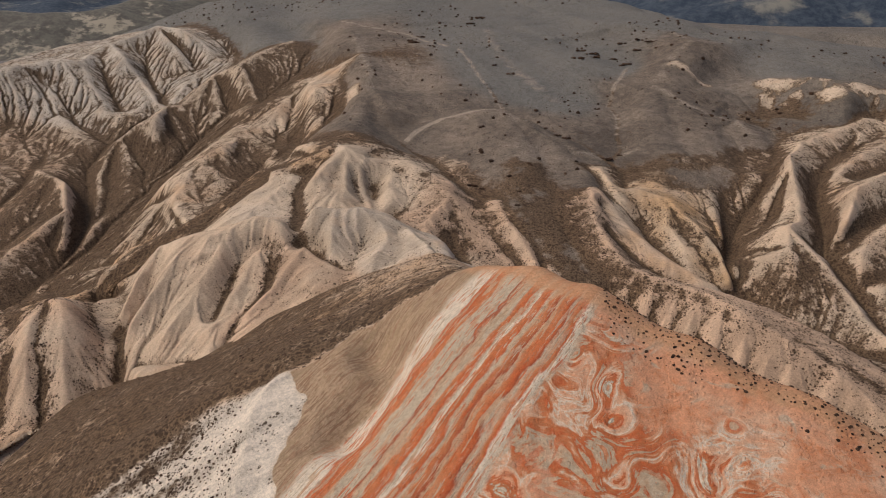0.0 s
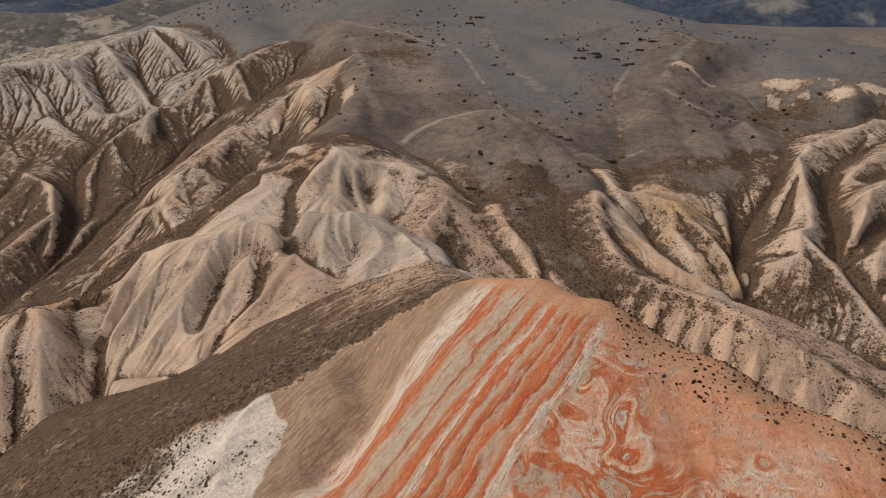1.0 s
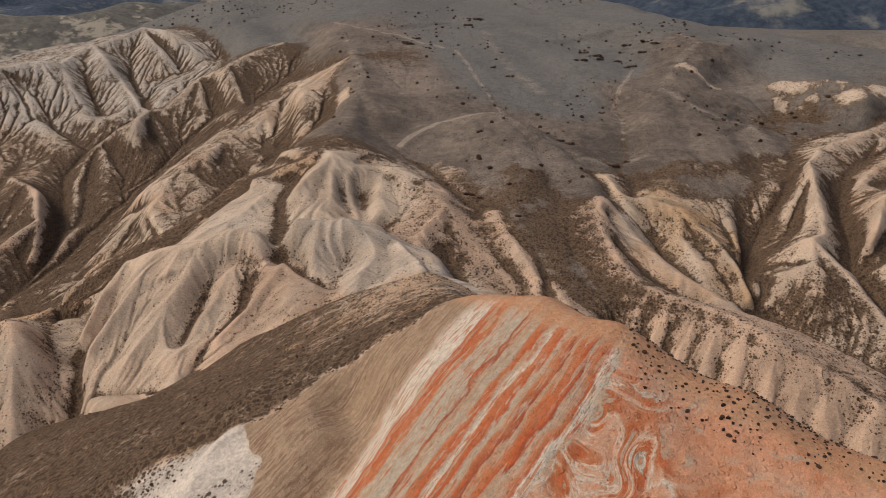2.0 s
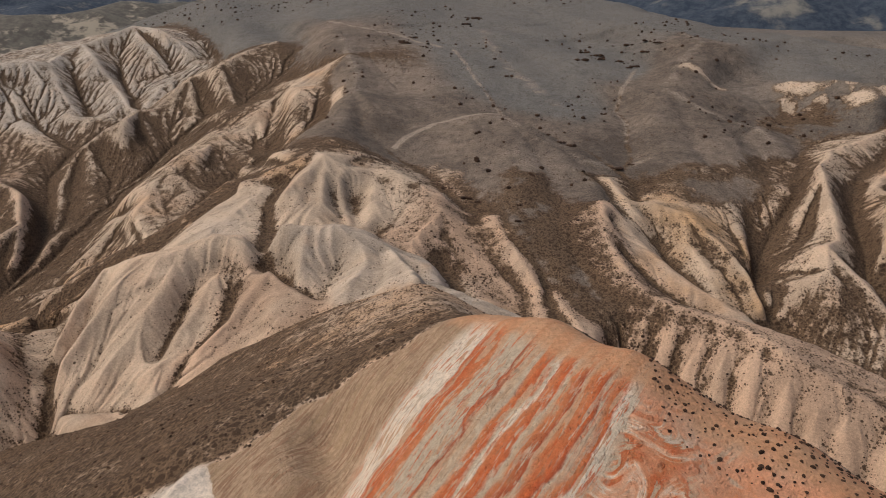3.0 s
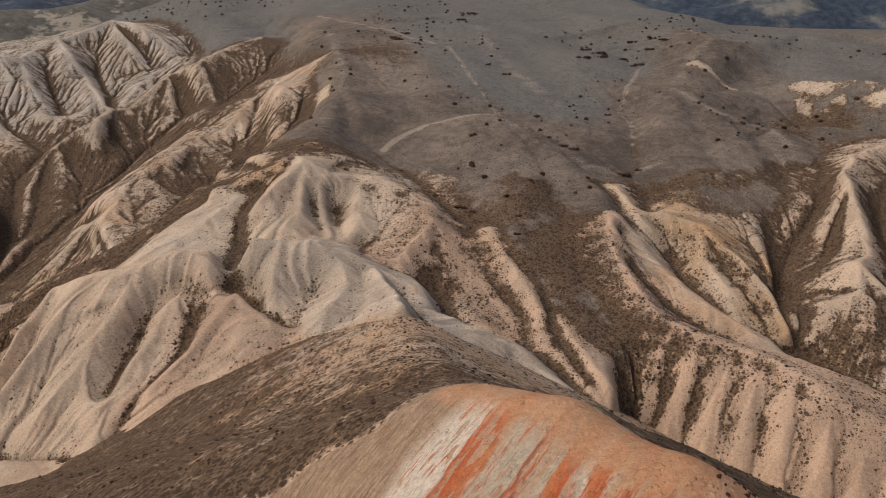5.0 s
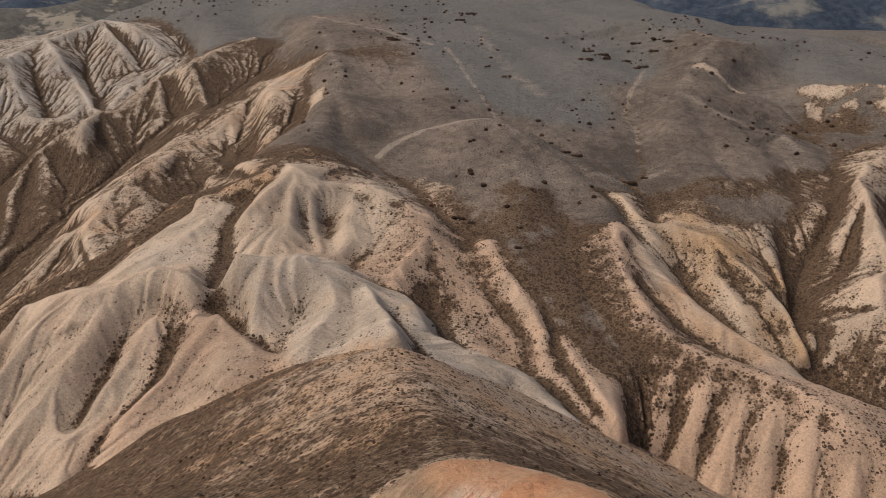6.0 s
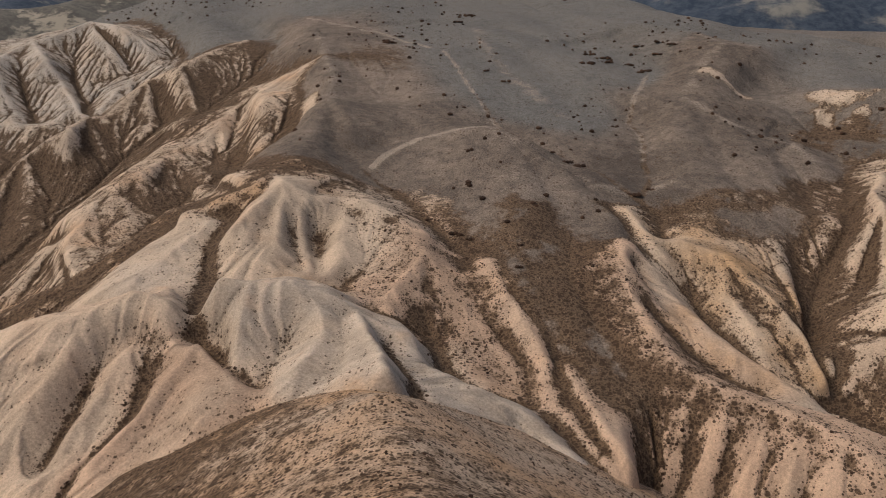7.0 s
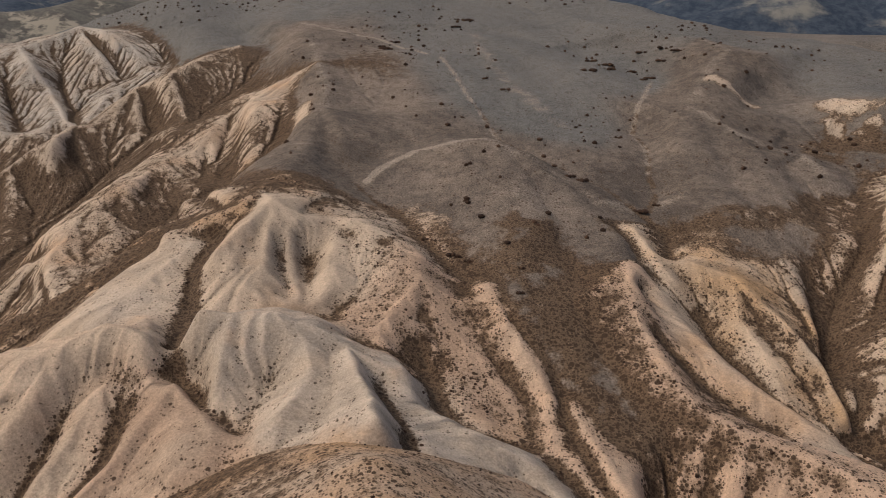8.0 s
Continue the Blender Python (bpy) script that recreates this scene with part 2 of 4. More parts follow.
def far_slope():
    """Dark wooded mountain side with paler bare faces; the blue of haze is put into its colour."""
    m, n = material("hazy_mountain_side")
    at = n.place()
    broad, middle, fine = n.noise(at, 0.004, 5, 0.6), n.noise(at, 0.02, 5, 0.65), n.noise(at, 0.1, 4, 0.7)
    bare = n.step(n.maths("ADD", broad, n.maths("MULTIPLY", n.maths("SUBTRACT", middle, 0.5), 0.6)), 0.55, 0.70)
    # the woods' base colour holds the slate blue of distant haze
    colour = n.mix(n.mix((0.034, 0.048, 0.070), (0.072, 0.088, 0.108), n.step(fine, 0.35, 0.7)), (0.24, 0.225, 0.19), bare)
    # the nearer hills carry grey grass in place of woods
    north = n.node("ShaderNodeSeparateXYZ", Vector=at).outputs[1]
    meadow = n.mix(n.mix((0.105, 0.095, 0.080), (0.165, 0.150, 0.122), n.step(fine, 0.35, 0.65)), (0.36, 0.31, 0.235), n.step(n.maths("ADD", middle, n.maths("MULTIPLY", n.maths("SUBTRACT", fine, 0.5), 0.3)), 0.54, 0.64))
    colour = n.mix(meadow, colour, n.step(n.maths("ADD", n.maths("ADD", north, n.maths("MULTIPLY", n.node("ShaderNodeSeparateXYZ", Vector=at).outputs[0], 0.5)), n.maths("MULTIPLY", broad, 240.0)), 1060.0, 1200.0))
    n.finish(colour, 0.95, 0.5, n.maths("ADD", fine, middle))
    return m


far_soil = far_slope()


# ---- land: noise, hills, valleys ----
def lattice(ix, iy, seed):
    h = (ix.astype(np.int64) * 374761393 + iy.astype(np.int64) * 668265263 + seed * 974711) & 0x7FFFFFFF
    h = ((h ^ (h >> 13)) * 1274126177) & 0x7FFFFFFF
    h = ((h ^ (h >> 15)) * 2246822519) & 0x7FFFFFFF
    return ((h ^ (h >> 16)) & 0xFFFFF) / 0xFFFFF


def value_noise(x, y, seed=0):
    """Smooth noise from -1 to 1 with a cell of one unit."""
    ix, iy = np.floor(x), np.floor(y)
    fx, fy = x - ix, y - iy
    u, v = fx * fx * fx * (fx * (fx * 6 - 15) + 10), fy * fy * fy * (fy * (fy * 6 - 15) + 10)
    a, b = lattice(ix, iy, seed), lattice(ix + 1, iy, seed)
    c, d = lattice(ix, iy + 1, seed), lattice(ix + 1, iy + 1, seed)
    return 2 * (a + (b - a) * u + (c - a) * v + (a - b - c + d) * u * v) - 1


def fbm(x, y, seed=0, octaves=4, gain=0.5):
    total, size, top = 0.0, 1.0, 0.0
    for k in range(octaves):
        # each octave is turned, so that no lattice shows
        cx, sx = math.cos(0.7 * k + 0.4), math.sin(0.7 * k + 0.4)
        total = total + size * value_noise((cx * x - sx * y) * 2**k + 17.3 * k, (sx * x + cx * y) * 2**k - 9.1 * k, seed + k)
        top, size = top + size, size * gain
    return total / top


def smooth(a, b, v):
    t = np.clip((v - a) / (b - a), 0, 1)
    return t * t * (3 - 2 * t)


def along(x, y, line):
    """Distance to a polyline in plan, the share of it that lies behind its nearest point, and the height of the line there, where it has one."""
    best, share, level = np.full(x.shape, 1e9), np.zeros(x.shape), np.zeros(x.shape)
    whole = sum(math.hypot(b[0] - a[0], b[1] - a[1]) for a, b in zip(line, line[1:]))
    start = 0.0
    for a, b in zip(line, line[1:]):
        dx, dy = b[0] - a[0], b[1] - a[1]
        size = math.hypot(dx, dy)
        t = np.clip(((x - a[0]) * dx + (y - a[1]) * dy) / size**2, 0, 1)
        d = np.hypot(x - a[0] - t * dx, y - a[1] - t * dy)
        near = d < best
        best, share = np.where(near, d, best), np.where(near, (start + t * size) / whole, share)
        if len(a) > 2:
            level = np.where(near, a[2] + t * (b[2] - a[2]), level)
        start += size
    return best, share, level


class Landform:
    def __init__(self, name, label, soil, crest, rill, cell):
        self.name, self.label, self.soil, self.crest, self.rill, self.cell, self.lines = name, label, soil, crest, rill, cell, []


SOIL_KEYS = ("cover", "grass", "ochre", "pink", "grey")


# Broad lie of the land: heights at easting EAST and northing NORTH
EAST = (-340, -230, -150, -90, -40, 10, 60, 120, 200, 320)
NORTH = (120, 170, 210, 250, 300, 360, 440, 540, 680)
BROAD = (
    (-16, -44, -43, -11, 10, 7, 11, -23, -32, -7),
    (-32, -50, -40, -13, 4, 3, 1, -24, -34, -6),
    (-43, -55, -24, -9, 3, 8, -8, -8, -26, -4),
    (-54, -55, -30, -1, 10, -4, -1, -13, -11, -4),
    (-65, -49, -31, -5, 10, 8, 3, 1, 1, -1),
    (-56, -39, -27, 3, 15, 16, 17, 12, 7, 1),
    (-41, -18, -9, 3, 26, 27, 30, 23, 29, 5),
    (-27, 14, 20, 28, 37, 41, 40, 41, 39, 27),
    (-10, 16, 32, 46, 53, 53, 50, 38, 28, 22),
)

# Landforms: their look, then their crests from top to foot as (x, y, z)
LANDFORMS, CRESTS, GULLIES = [], [], []


def land(name, label, cover=0.0, grass=0.0, ochre=0.0, pink=0.0, grey=0.0, crest=0.8, rill=1.0, cell=0.6):
    """A new landform; the crests that follow belong to it."""
    LANDFORMS.append(Landform(name, label, dict(cover=cover, grass=grass, ochre=ochre, pink=pink, grey=grey), crest, rill, cell))


def box_of(line, margin):
    return min(p[0] for p in line) - margin, max(p[0] for p in line) + margin, min(p[1] for p in line) - margin, max(p[1] for p in line) + margin


def ridge(*line):
    LANDFORMS[-1].lines.append(line)
    CRESTS.append((len(LANDFORMS) - 1, line, box_of(line, 78)))


def gully(*line):
    GULLIES.append((line, box_of(line, 78)))


land("clay_hill", "broad pale beige clay hill with long fluted slopes", cover=0.02, ochre=0.05, pink=0.25, crest=0.8, rill=1.3, cell=0.5)
ridge((-98, 248, 1.3), (-84, 242, 7.8), (-72, 241, 10.2), (-64, 246, 12.7), (-54, 243, 12.8))
ridge((-72, 241, 10.2), (-73, 229, 4.9), (-77, 218, -1.1), (-83, 206, -8.3))
ridge((-61, 232, 5), (-64, 222, 0.4), (-66, 209, -3.3))
ridge((-84, 242, 7.8), (-89, 226, 0.9), (-97, 212, -8.9))
ridge((-98, 248, 1.3), (-102, 234, -4.5), (-104, 224, -9.5))
land("clay_hill", "low pinkish clay cone between dark gullies", cover=0.05, ochre=0.05, pink=0.6, crest=0.8, rill=0.6, cell=0.5)
ridge((-45, 231, 8.4), (-49, 222, 4.7), (-53, 212, 1), (-58, 203, -2.2))
ridge((-45, 231, 8.4), (-38, 224, 6.1), (-34, 217, 7.5), (-33, 208, 5.8))
land("clay_hill", "pale yellowish clay cone with a broad rounded top", cover=0.02, ochre=0.1, pink=0.1, grey=0.35, crest=0.8, rill=0.7, cell=0.5)
ridge((-43, 247, 16.6), (-36, 246, 15.5), (-27, 246, 15.6), (-20, 245, 13.5), (-12, 241, 10.9), (-2, 236, 7.5))
ridge((-36, 246, 15.5), (-36, 233, 11.6), (-35, 226, 8.5))
ridge((-22, 246, 13.5), (-18, 231, 10.8), (-22, 217, 10.2))
ridge((-12, 241, 10.9), (-7, 222, 14.5), (-3, 205, 17.4))
land("clay_hill", "tall pale cream clay cliff with vertical rills below a brown ridge", ochre=0.15, pink=0.1, grey=0.15, crest=0.7, rill=1, cell=0.6)
ridge((-44, 320, 18.6), (-40, 310, 20.2), (-32, 305, 17.4), (-24, 308, 15.3), (-15, 305, 15.6), (-5, 296, 13.1))
ridge((-40, 310, 20.2), (-45, 296, 17.6), (-50, 285, 14.5))
ridge((-40, 310, 20.2), (-38, 294, 16.1), (-37, 280, 12))
ridge((-24, 308, 15.3), (-21, 297, 12.8), (-21, 283, 11.1))
land("clay_hill", "small pale clay shoulder beside a scrub gully", cover=0.05, pink=0.1, grey=0.3, crest=0.8, rill=0.6, cell=0.6)
ridge((-60, 300, 10.6), (-67, 284, 8.2), (-72, 268, 5.9))
land("clay_hill", "pinkish clay spur speckled with dark shrubs", cover=0.34, ochre=0.1, pink=0.7, crest=0.8, rill=0.6, cell=0.5)
ridge((-5, 296, 13.1), (3, 279, 10.3), (9, 267, 4.4), (14, 259, 1.2), (20, 250, -2.1), (24, 239, -3.4))
ridge((3, 279, 10.3), (-4, 262, 6.4), (-6, 252, 4.1))
land("clay_hill", "pale grey rounded clay hump below the scrub ridge", cover=0.02, pink=0.1, grey=0.4, crest=4, rill=0.5, cell=0.5)
ridge((6, 224, 5.3), (14, 218, 5.3), (22, 216, 2.3), (30, 207, -1.2), (38, 192, -2.7))
land("clay_hill", "narrow tan clay rib dotted with dark shrubs", cover=0.35, ochre=0.2, pink=0.6, crest=0.7, rill=0.7, cell=0.5)
ridge((20, 280, 7.3), (24, 265, 4.1), (29, 252, 1.2), (32, 240, -1.2))
land("clay_hill", "small white-topped clay knob on a scrub slope", cover=0.3, pink=0.6, grey=0.1, crest=0.7, rill=0.6, cell=0.5)
ridge((36, 240, -2.4), (38, 226, -2.9), (42, 208, -3.8))
land("scrub_ridge", "dark scrub ridge ending in fluted pinkish clay faces", cover=0.42, ochre=0.1, pink=0.8, crest=2, rill=0.8, cell=0.5)
ridge((59, 292, 8.5), (56, 278, 7), (56, 266, 5.5), (58, 248, 2), (62, 236, -0.8), (68, 230, -1.8), (77, 223, -2), (84, 216, -2.9), (92, 206, -4.2), (100, 196, -6.5), (110, 186, -11), (128, 176, -18), (160, 165, -27))
ridge((64.1, 233.9, -1.2), (58.6, 225.9, -5.7), (53.1, 214.9, -15.2), (49.1, 203.9, -24.2))
ridge((69.6, 228.8, -1.8), (64.1, 220.8, -6.3), (58.6, 209.8, -15.8), (54.6, 198.8, -24.8))
ridge((75.5, 224.2, -2), (70, 216.2, -6.5), (64.5, 205.2, -16), (60.5, 194.2, -25))
ridge((81.7, 218.3, -2.6), (76.2, 210.3, -7.1), (70.7, 199.3, -16.6), (66.7, 188.3, -25.6))
ridge((86.6, 212.7, -3.3), (81.1, 204.7, -7.8), (75.6, 193.7, -17.3), (71.6, 182.7, -26.3))
ridge((92.3, 205.7, -4.3), (86.8, 197.7, -8.8), (81.3, 186.7, -18.3), (77.3, 175.7, -27.3))
ridge((97.6, 199, -5.8), (92.1, 191, -10.3), (86.6, 180, -19.8), (82.6, 169, -28.8))
ridge((103.3, 192.7, -8), (97.8, 184.7, -12.5), (92.3, 173.7, -22), (88.3, 162.7, -31))
ridge((109.6, 186.4, -10.8), (104.1, 178.4, -15.3), (98.6, 167.4, -24.8), (94.6, 156.4, -33.8))
land("clay_hill", "pair of bare peach clay ribs running down to a gully", cover=0.03, ochre=0.25, pink=0.4, crest=0.8, rill=0.5, cell=0.5)
ridge((62, 284, 2.7), (68, 272, -0.1), (74, 258, -2.7), (82, 246, -5.6), (90, 236, -8.1))
land("clay_hill", "ochre clay bluff with dark shrub ledges", cover=0.34, ochre=0.5, pink=0.1, crest=0.8, rill=0.9, cell=0.55)
ridge((67, 320, 8.6), (70, 304, 6.4), (73, 293, 4.1))
ridge((79, 299, 6.3), (89, 294, 3.7), (95, 284, -0.9), (100, 274, -3.9), (103, 262, -6.9), (103, 250, -10.7))
ridge((89, 294, 3.7), (87, 280, -2.3), (90, 268, -6.5))
land("clay_ridge", "large pale clay ridge with a sharp crest and streaked flanks", cover=0.5, ochre=0.1, pink=0.3, grey=0.1, crest=0.7, rill=1.3, cell=0.6)
ridge((215, 385, 16), (190, 368, 13), (170, 358, 11), (156, 335, 10), (148, 317, 12), (143, 293, 4), (136, 276, 0), (129, 267, 1.5), (125, 259, -4), (118, 256, -6), (111, 252, -13), (104, 247, -18))
ridge((129, 267, 1.5), (134, 257, -5), (139, 243, -12), (141, 228, -17), (143, 212, -19))
ridge((148, 317, 12), (138, 305, 3), (131, 296, -5))
ridge((170, 358, 11), (158, 346, 6), (150, 337, 4))
land("clay_ridge", "tan clay ridges with brush-filled gullies", cover=0.6, ochre=0.15, pink=0.4, crest=0.7, rill=1.3, cell=0.8)
ridge((250, 380, 14.8), (212, 358, 10.9), (188, 338, 8.8), (168, 317, 6.3))
ridge((240, 330, 6.8), (190, 312, 10.7), (166, 293, 8.7), (150, 270, -0.7))
ridge((220, 290, 1.8), (171, 276, -1.5), (152, 260, -5.6))
ridge((205, 250, -8.2), (170, 236, -14.3))
land("clay_hill", "distant pale clay hilltop patched with scrub", cover=0.62, grass=0.85, ochre=0.1, pink=0.1, grey=0.2, crest=2, rill=0.7, cell=0.9)
ridge((168, 447, 23), (185, 437, 27), (200, 426, 30), (215, 418, 29), (235, 405, 26), (290, 400, 22))
ridge((200, 426, 30), (190, 412, 21), (182, 404, 14))
ridge((215, 418, 29), (208, 398, 26), (200, 386, 15))
land("scrub_ridge", "orange-brown ridge speckled with dry scrub", cover=0.66, ochre=0.42, pink=0.5, crest=2, rill=0.9, cell=0.7)
ridge((-42, 345, 18), (-45, 325, 19.5), (-49, 310, 19), (-59, 309, 15.7), (-74, 316, 8), (-82, 308, 4.1), (-91, 299, 0.5), (-103, 292, -6), (-118, 284, -13), (-132, 272, -19), (-142, 255, -26))
land("scrub_ridge", "long brown ridge of scrub and grass with pale patches", cover=0.6, grass=0.8, ochre=0.15, pink=0.2, crest=4, rill=0.7, cell=0.9)
ridge((-75, 597, 45), (-62, 545, 40), (-51, 487, 35.5), (-42, 455, 29), (-42, 430, 24), (-41, 400, 21.5), (-41, 370, 19), (-42, 345, 18))
ridge((-42, 430, 24), (-31, 398, 23), (-27, 376, 17))
land("clay_ridge", "pale clay ridge with dark gullies down its side", cover=0.56, ochre=0.15, pink=0.25, grey=0.05, crest=0.7, rill=1.2, cell=0.75)
ridge((-51, 487, 35), (-67, 482, 26.7), (-81, 475, 20.6), (-93, 466, 12), (-96, 446, 7.4), (-105, 436, 1.5), (-113, 416, -1), (-118, 394, -2), (-124, 385, -5), (-129, 377, -9), (-129, 358, -12), (-139, 356, -20), (-150, 345, -31), (-160, 337, -41))
ridge((-96, 446, 7.4), (-93, 422, -3.5), (-90, 408, -5))
ridge((-81, 475, 20.6), (-71, 446, 20), (-66, 420, 10))
ridge((-113, 416, -1), (-104, 398, -8))
ridge((-124, 385, -5), (-111, 368, -11))
ridge((-129, 358, -12), (-118, 345, -16))
land("clay_ridge", "weathered clay ridge with pale knobs above a scrub valley", cover=0.74, ochre=0.05, pink=0.1, grey=0.2, crest=0.8, rill=0.9, cell=0.9)
ridge((-105, 560, 34), (-120, 535, 30.4), (-133, 511, 25), (-150, 511, 18), (-157, 497, 12), (-165, 482, 3.6), (-173, 479, 3.5), (-172, 456, 3), (-183, 455, -2.6), (-192, 450, -9), (-197, 440, -17), (-197, 425, -25), (-192, 409, -30), (-186, 390, -36))
ridge((-150, 511, 18), (-145, 492, 8), (-140, 480, 1))
ridge((-133, 511, 25), (-122, 490, 14), (-116, 476, 8))
ridge((-173, 479, 3.5), (-164, 466, -3), (-158, 458, -8))
ridge((-192, 450, -9), (-182, 432, -18), (-176, 415, -27))
land("clay_ridge", "jagged pale grey clay ridge with steep bare spurs", cover=0.5, pink=0.05, grey=0.55, crest=0.7, rill=1.1, cell=1)
ridge((-165, 574, 20), (-182, 590, 31), (-197, 596, 38), (-217, 602, 40), (-236, 586, 32), (-246, 580, 29), (-252, 567, 25), (-251, 540, 22), (-264, 539, 24), (-285, 525, 22), (-330, 500, 15))
ridge((-251, 542, 22), (-236, 520, 10), (-223, 507, 0))
ridge((-246, 580, 29), (-223, 551, 23), (-213, 541, 12), (-193, 515, 2.8), (-186, 505, -2))
ridge((-217, 602, 40), (-195, 577, 25), (-180, 560, 12), (-178, 530, 7), (-181, 515, 1))
ridge((-285, 525, 22), (-262, 505, 4), (-250, 492, -6))
land("scrub_ridge", "dark brown scrub slope with bare clay ribs", cover=0.72, ochre=0.1, pink=0.4, crest=1.8, rill=0.8, cell=0.9)
ridge((-262, 470, -15), (-240, 430, -22), (-215, 405, -20), (-200, 390, -18), (-193, 373, -27), (-189, 355, -38))
ridge((-215, 405, -20), (-222, 375, -30), (-235, 340, -42), (-270, 300, -50))
ridge((-193, 373, -27), (-205, 350, -36), (-214, 325, -44))
land("clay_ridge", "dim clay slope with dark streaks across the gully", cover=0.74, pink=0.3, grey=0.1, crest=0.8, rill=1.0, cell=1.1)
ridge((-275, 470, -12.7), (-285, 420, -27.3), (-300, 350, -43.3), (-340, 260, -51.8))
ridge((-280, 440, -22.1), (-255, 425, -20.9))
ridge((-290, 390, -34.4), (-262, 370, -39.8))
ridge((-300, 350, -43.3), (-262, 335, -47.3))
land("clay_hill", "fluted pale clay bluff above a deep gully", cover=0.24, ochre=0.1, pink=0.5, crest=0.8, rill=1.4, cell=0.5)
ridge((-168, 237, -25), (-140, 226, -13), (-126, 220, -6), (-119, 215, -4), (-115, 207, -8), (-111, 196, -18), (-108, 184, -28))
ridge((-126, 220, -6), (-126, 207, -9), (-122, 194, -18), (-118, 182, -28))
ridge((-140, 226, -13), (-141, 208, -16), (-138, 190, -26))
land("grass_hill", "rounded dark grey-brown grass hill with a worn crest", cover=0.5, grass=1, ochre=0.1, crest=7, rill=0.25, cell=0.9)
ridge((-17, 357, 13.5), (-10, 371, 14.5), (0, 378, 18), (14, 381, 20.7), (28, 379, 23.2), (38, 370, 20), (47, 358, 15.5), (58, 345, 12), (68, 335, 10))
ridge((28, 379, 23), (33, 345, 16), (31, 310, 11.5), (29.7, 285, 8.3), (27.5, 273, 5.8), (36, 252, 2), (46, 232, -4))
ridge((38, 370, 20), (50, 345, 14), (57, 318, 10.5), (58, 296, 9))
land("grass_hill", "smooth dark grass slope with sparse stones", cover=0.5, grass=1, crest=8, rill=0.3, cell=1)
ridge((153, 530, 43.4), (155, 495, 42), (134, 462, 33), (117, 429, 26), (105, 400, 21), (100, 362, 15), (105, 335, 11))
ridge((117, 429, 26), (128, 405, 20), (140, 392, 15.5), (150, 390, 12.8), (151, 372, 11))
ridge((128, 405, 20), (122, 365, 13.5), (117, 338, 9))
# on these far grass hills grey also brings in the painted haze
land("grass_hill", "wide grey grass upland dotted with thorn bushes", cover=0.5, grass=1, grey=0.6, crest=20, rill=0.3, cell=1.5)
ridge((-75, 597, 45), (-60, 660, 53), (0, 720, 58), (70, 735, 58), (112, 700, 56), (138, 660, 53.5), (150, 600, 48), (153, 530, 43.4))
ridge((0, 720, 58), (10, 620, 46), (30, 560, 40), (67, 530, 36), (90, 492, 32), (103, 478, 30))
ridge((30, 560, 40), (35, 500, 32), (48, 455, 25), (62, 420, 19))
land("grass_hill", "far grey grass ridge beyond the clay country", cover=0.5, grass=1, grey=0.6, crest=20, rill=0.5, cell=1.8)
ridge((-60, 720, 57), (-120, 740, 56), (-190, 730, 53), (-215, 720, 48.5), (-256, 700, 32.5), (-317, 700, 11), (-366, 700, 1.7), (-420, 690, -8))
ridge((-190, 730, 54), (-150, 640, 44), (-128, 575, 35), (-105, 560, 33))
land("grass_hill", "broad far grass rise with scattered bushes", cover=0.5, grass=1, grey=0.5, crest=20, rill=0.3, cell=1.8)
ridge((153, 530, 43.4), (181, 520, 40.6), (225, 540, 38.5), (272, 560, 31.5), (310, 545, 27))
ridge((225, 540, 38.5), (214, 490, 33), (205, 455, 29))

# Gullies from head to mouth
gully((-71, 240, 9.6), (-67, 232, 1.4), (-68, 222, -3.6), (-70, 208, -8.8))
gully((-63, 243, 10.8), (-57, 232, 3.5), (-55, 226, 0.1), (-55, 216, -2.9), (-60, 204, -5.9), (-64, 192, -11.1))
gully((-50, 247, 3.5), (-45, 236, 1.9), (-39, 229, 2.4), (-35, 224, 4.2), (-30, 219, 3.1))
gully((-30, 219, 3.1), (-31, 211, 6), (-34, 202, 2.6), (-42, 197, -0.8), (-64, 188, -9.5), (-92, 200, -19.4))
gully((-26, 243, 13.2), (-26, 231, 6), (-30, 219, 3.1))
gully((-10, 246, 6.3), (-4, 232, 4.1), (2, 214, 6.2), (4, 198, 5.2))
gully((-35, 303, 16.9), (-34, 289, 9.5), (-30, 273, 5.7))
gully((-28, 304, 14.9), (-27, 290, 6), (-25, 273, 5.1))
gully((-5, 290, 10.6), (-12, 280, 6.1), (-18, 266, 3.2), (-30, 264, 4.1), (-44, 262, 3.6), (-50, 247, 3.5))
gully((-54, 305, 10), (-57, 290, 6.6), (-54, 266, 3.5), (-50, 247, 3.5))
gully((-50, 247, 3.5), (-60, 252, 7.3), (-72, 256, 1.9), (-90, 262, -5), (-106, 270, -13.1), (-122, 268, -20.7), (-150, 262, -33.5))
gully((14, 280, 3.5), (18, 266, 0.7), (22, 256, -2.1), (26, 240, -5.3), (26, 226, -5.8), (34, 212, -7.5), (44, 196, -9), (60, 178, -7.2), (90, 152, -16.1), (130, 125, -33.8))
gully((2, 262, 1.5), (4, 252, -3.5), (8, 236, -3.8), (16, 228, -3.1), (26, 226, -5.8))
gully((30, 270, 4.1), (34, 250, -2.6), (34, 238, -4.9), (36, 222, -5.8), (44, 196, -9))
gully((74, 300, 3.5), (78, 283, -5.6), (82, 266, -10.4), (88, 252, -12), (96, 242, -15.2), (104, 236, -17.3))
gully((58, 278, 5.6), (62, 262, -1.8), (70, 248, -6.8), (80, 238, -10.2))
gully((106, 308, -0.2), (108, 290, -6.5), (107, 270, -10.3), (106, 256, -12.7))
gully((205, 368, 9.1), (172, 334, 4.8))
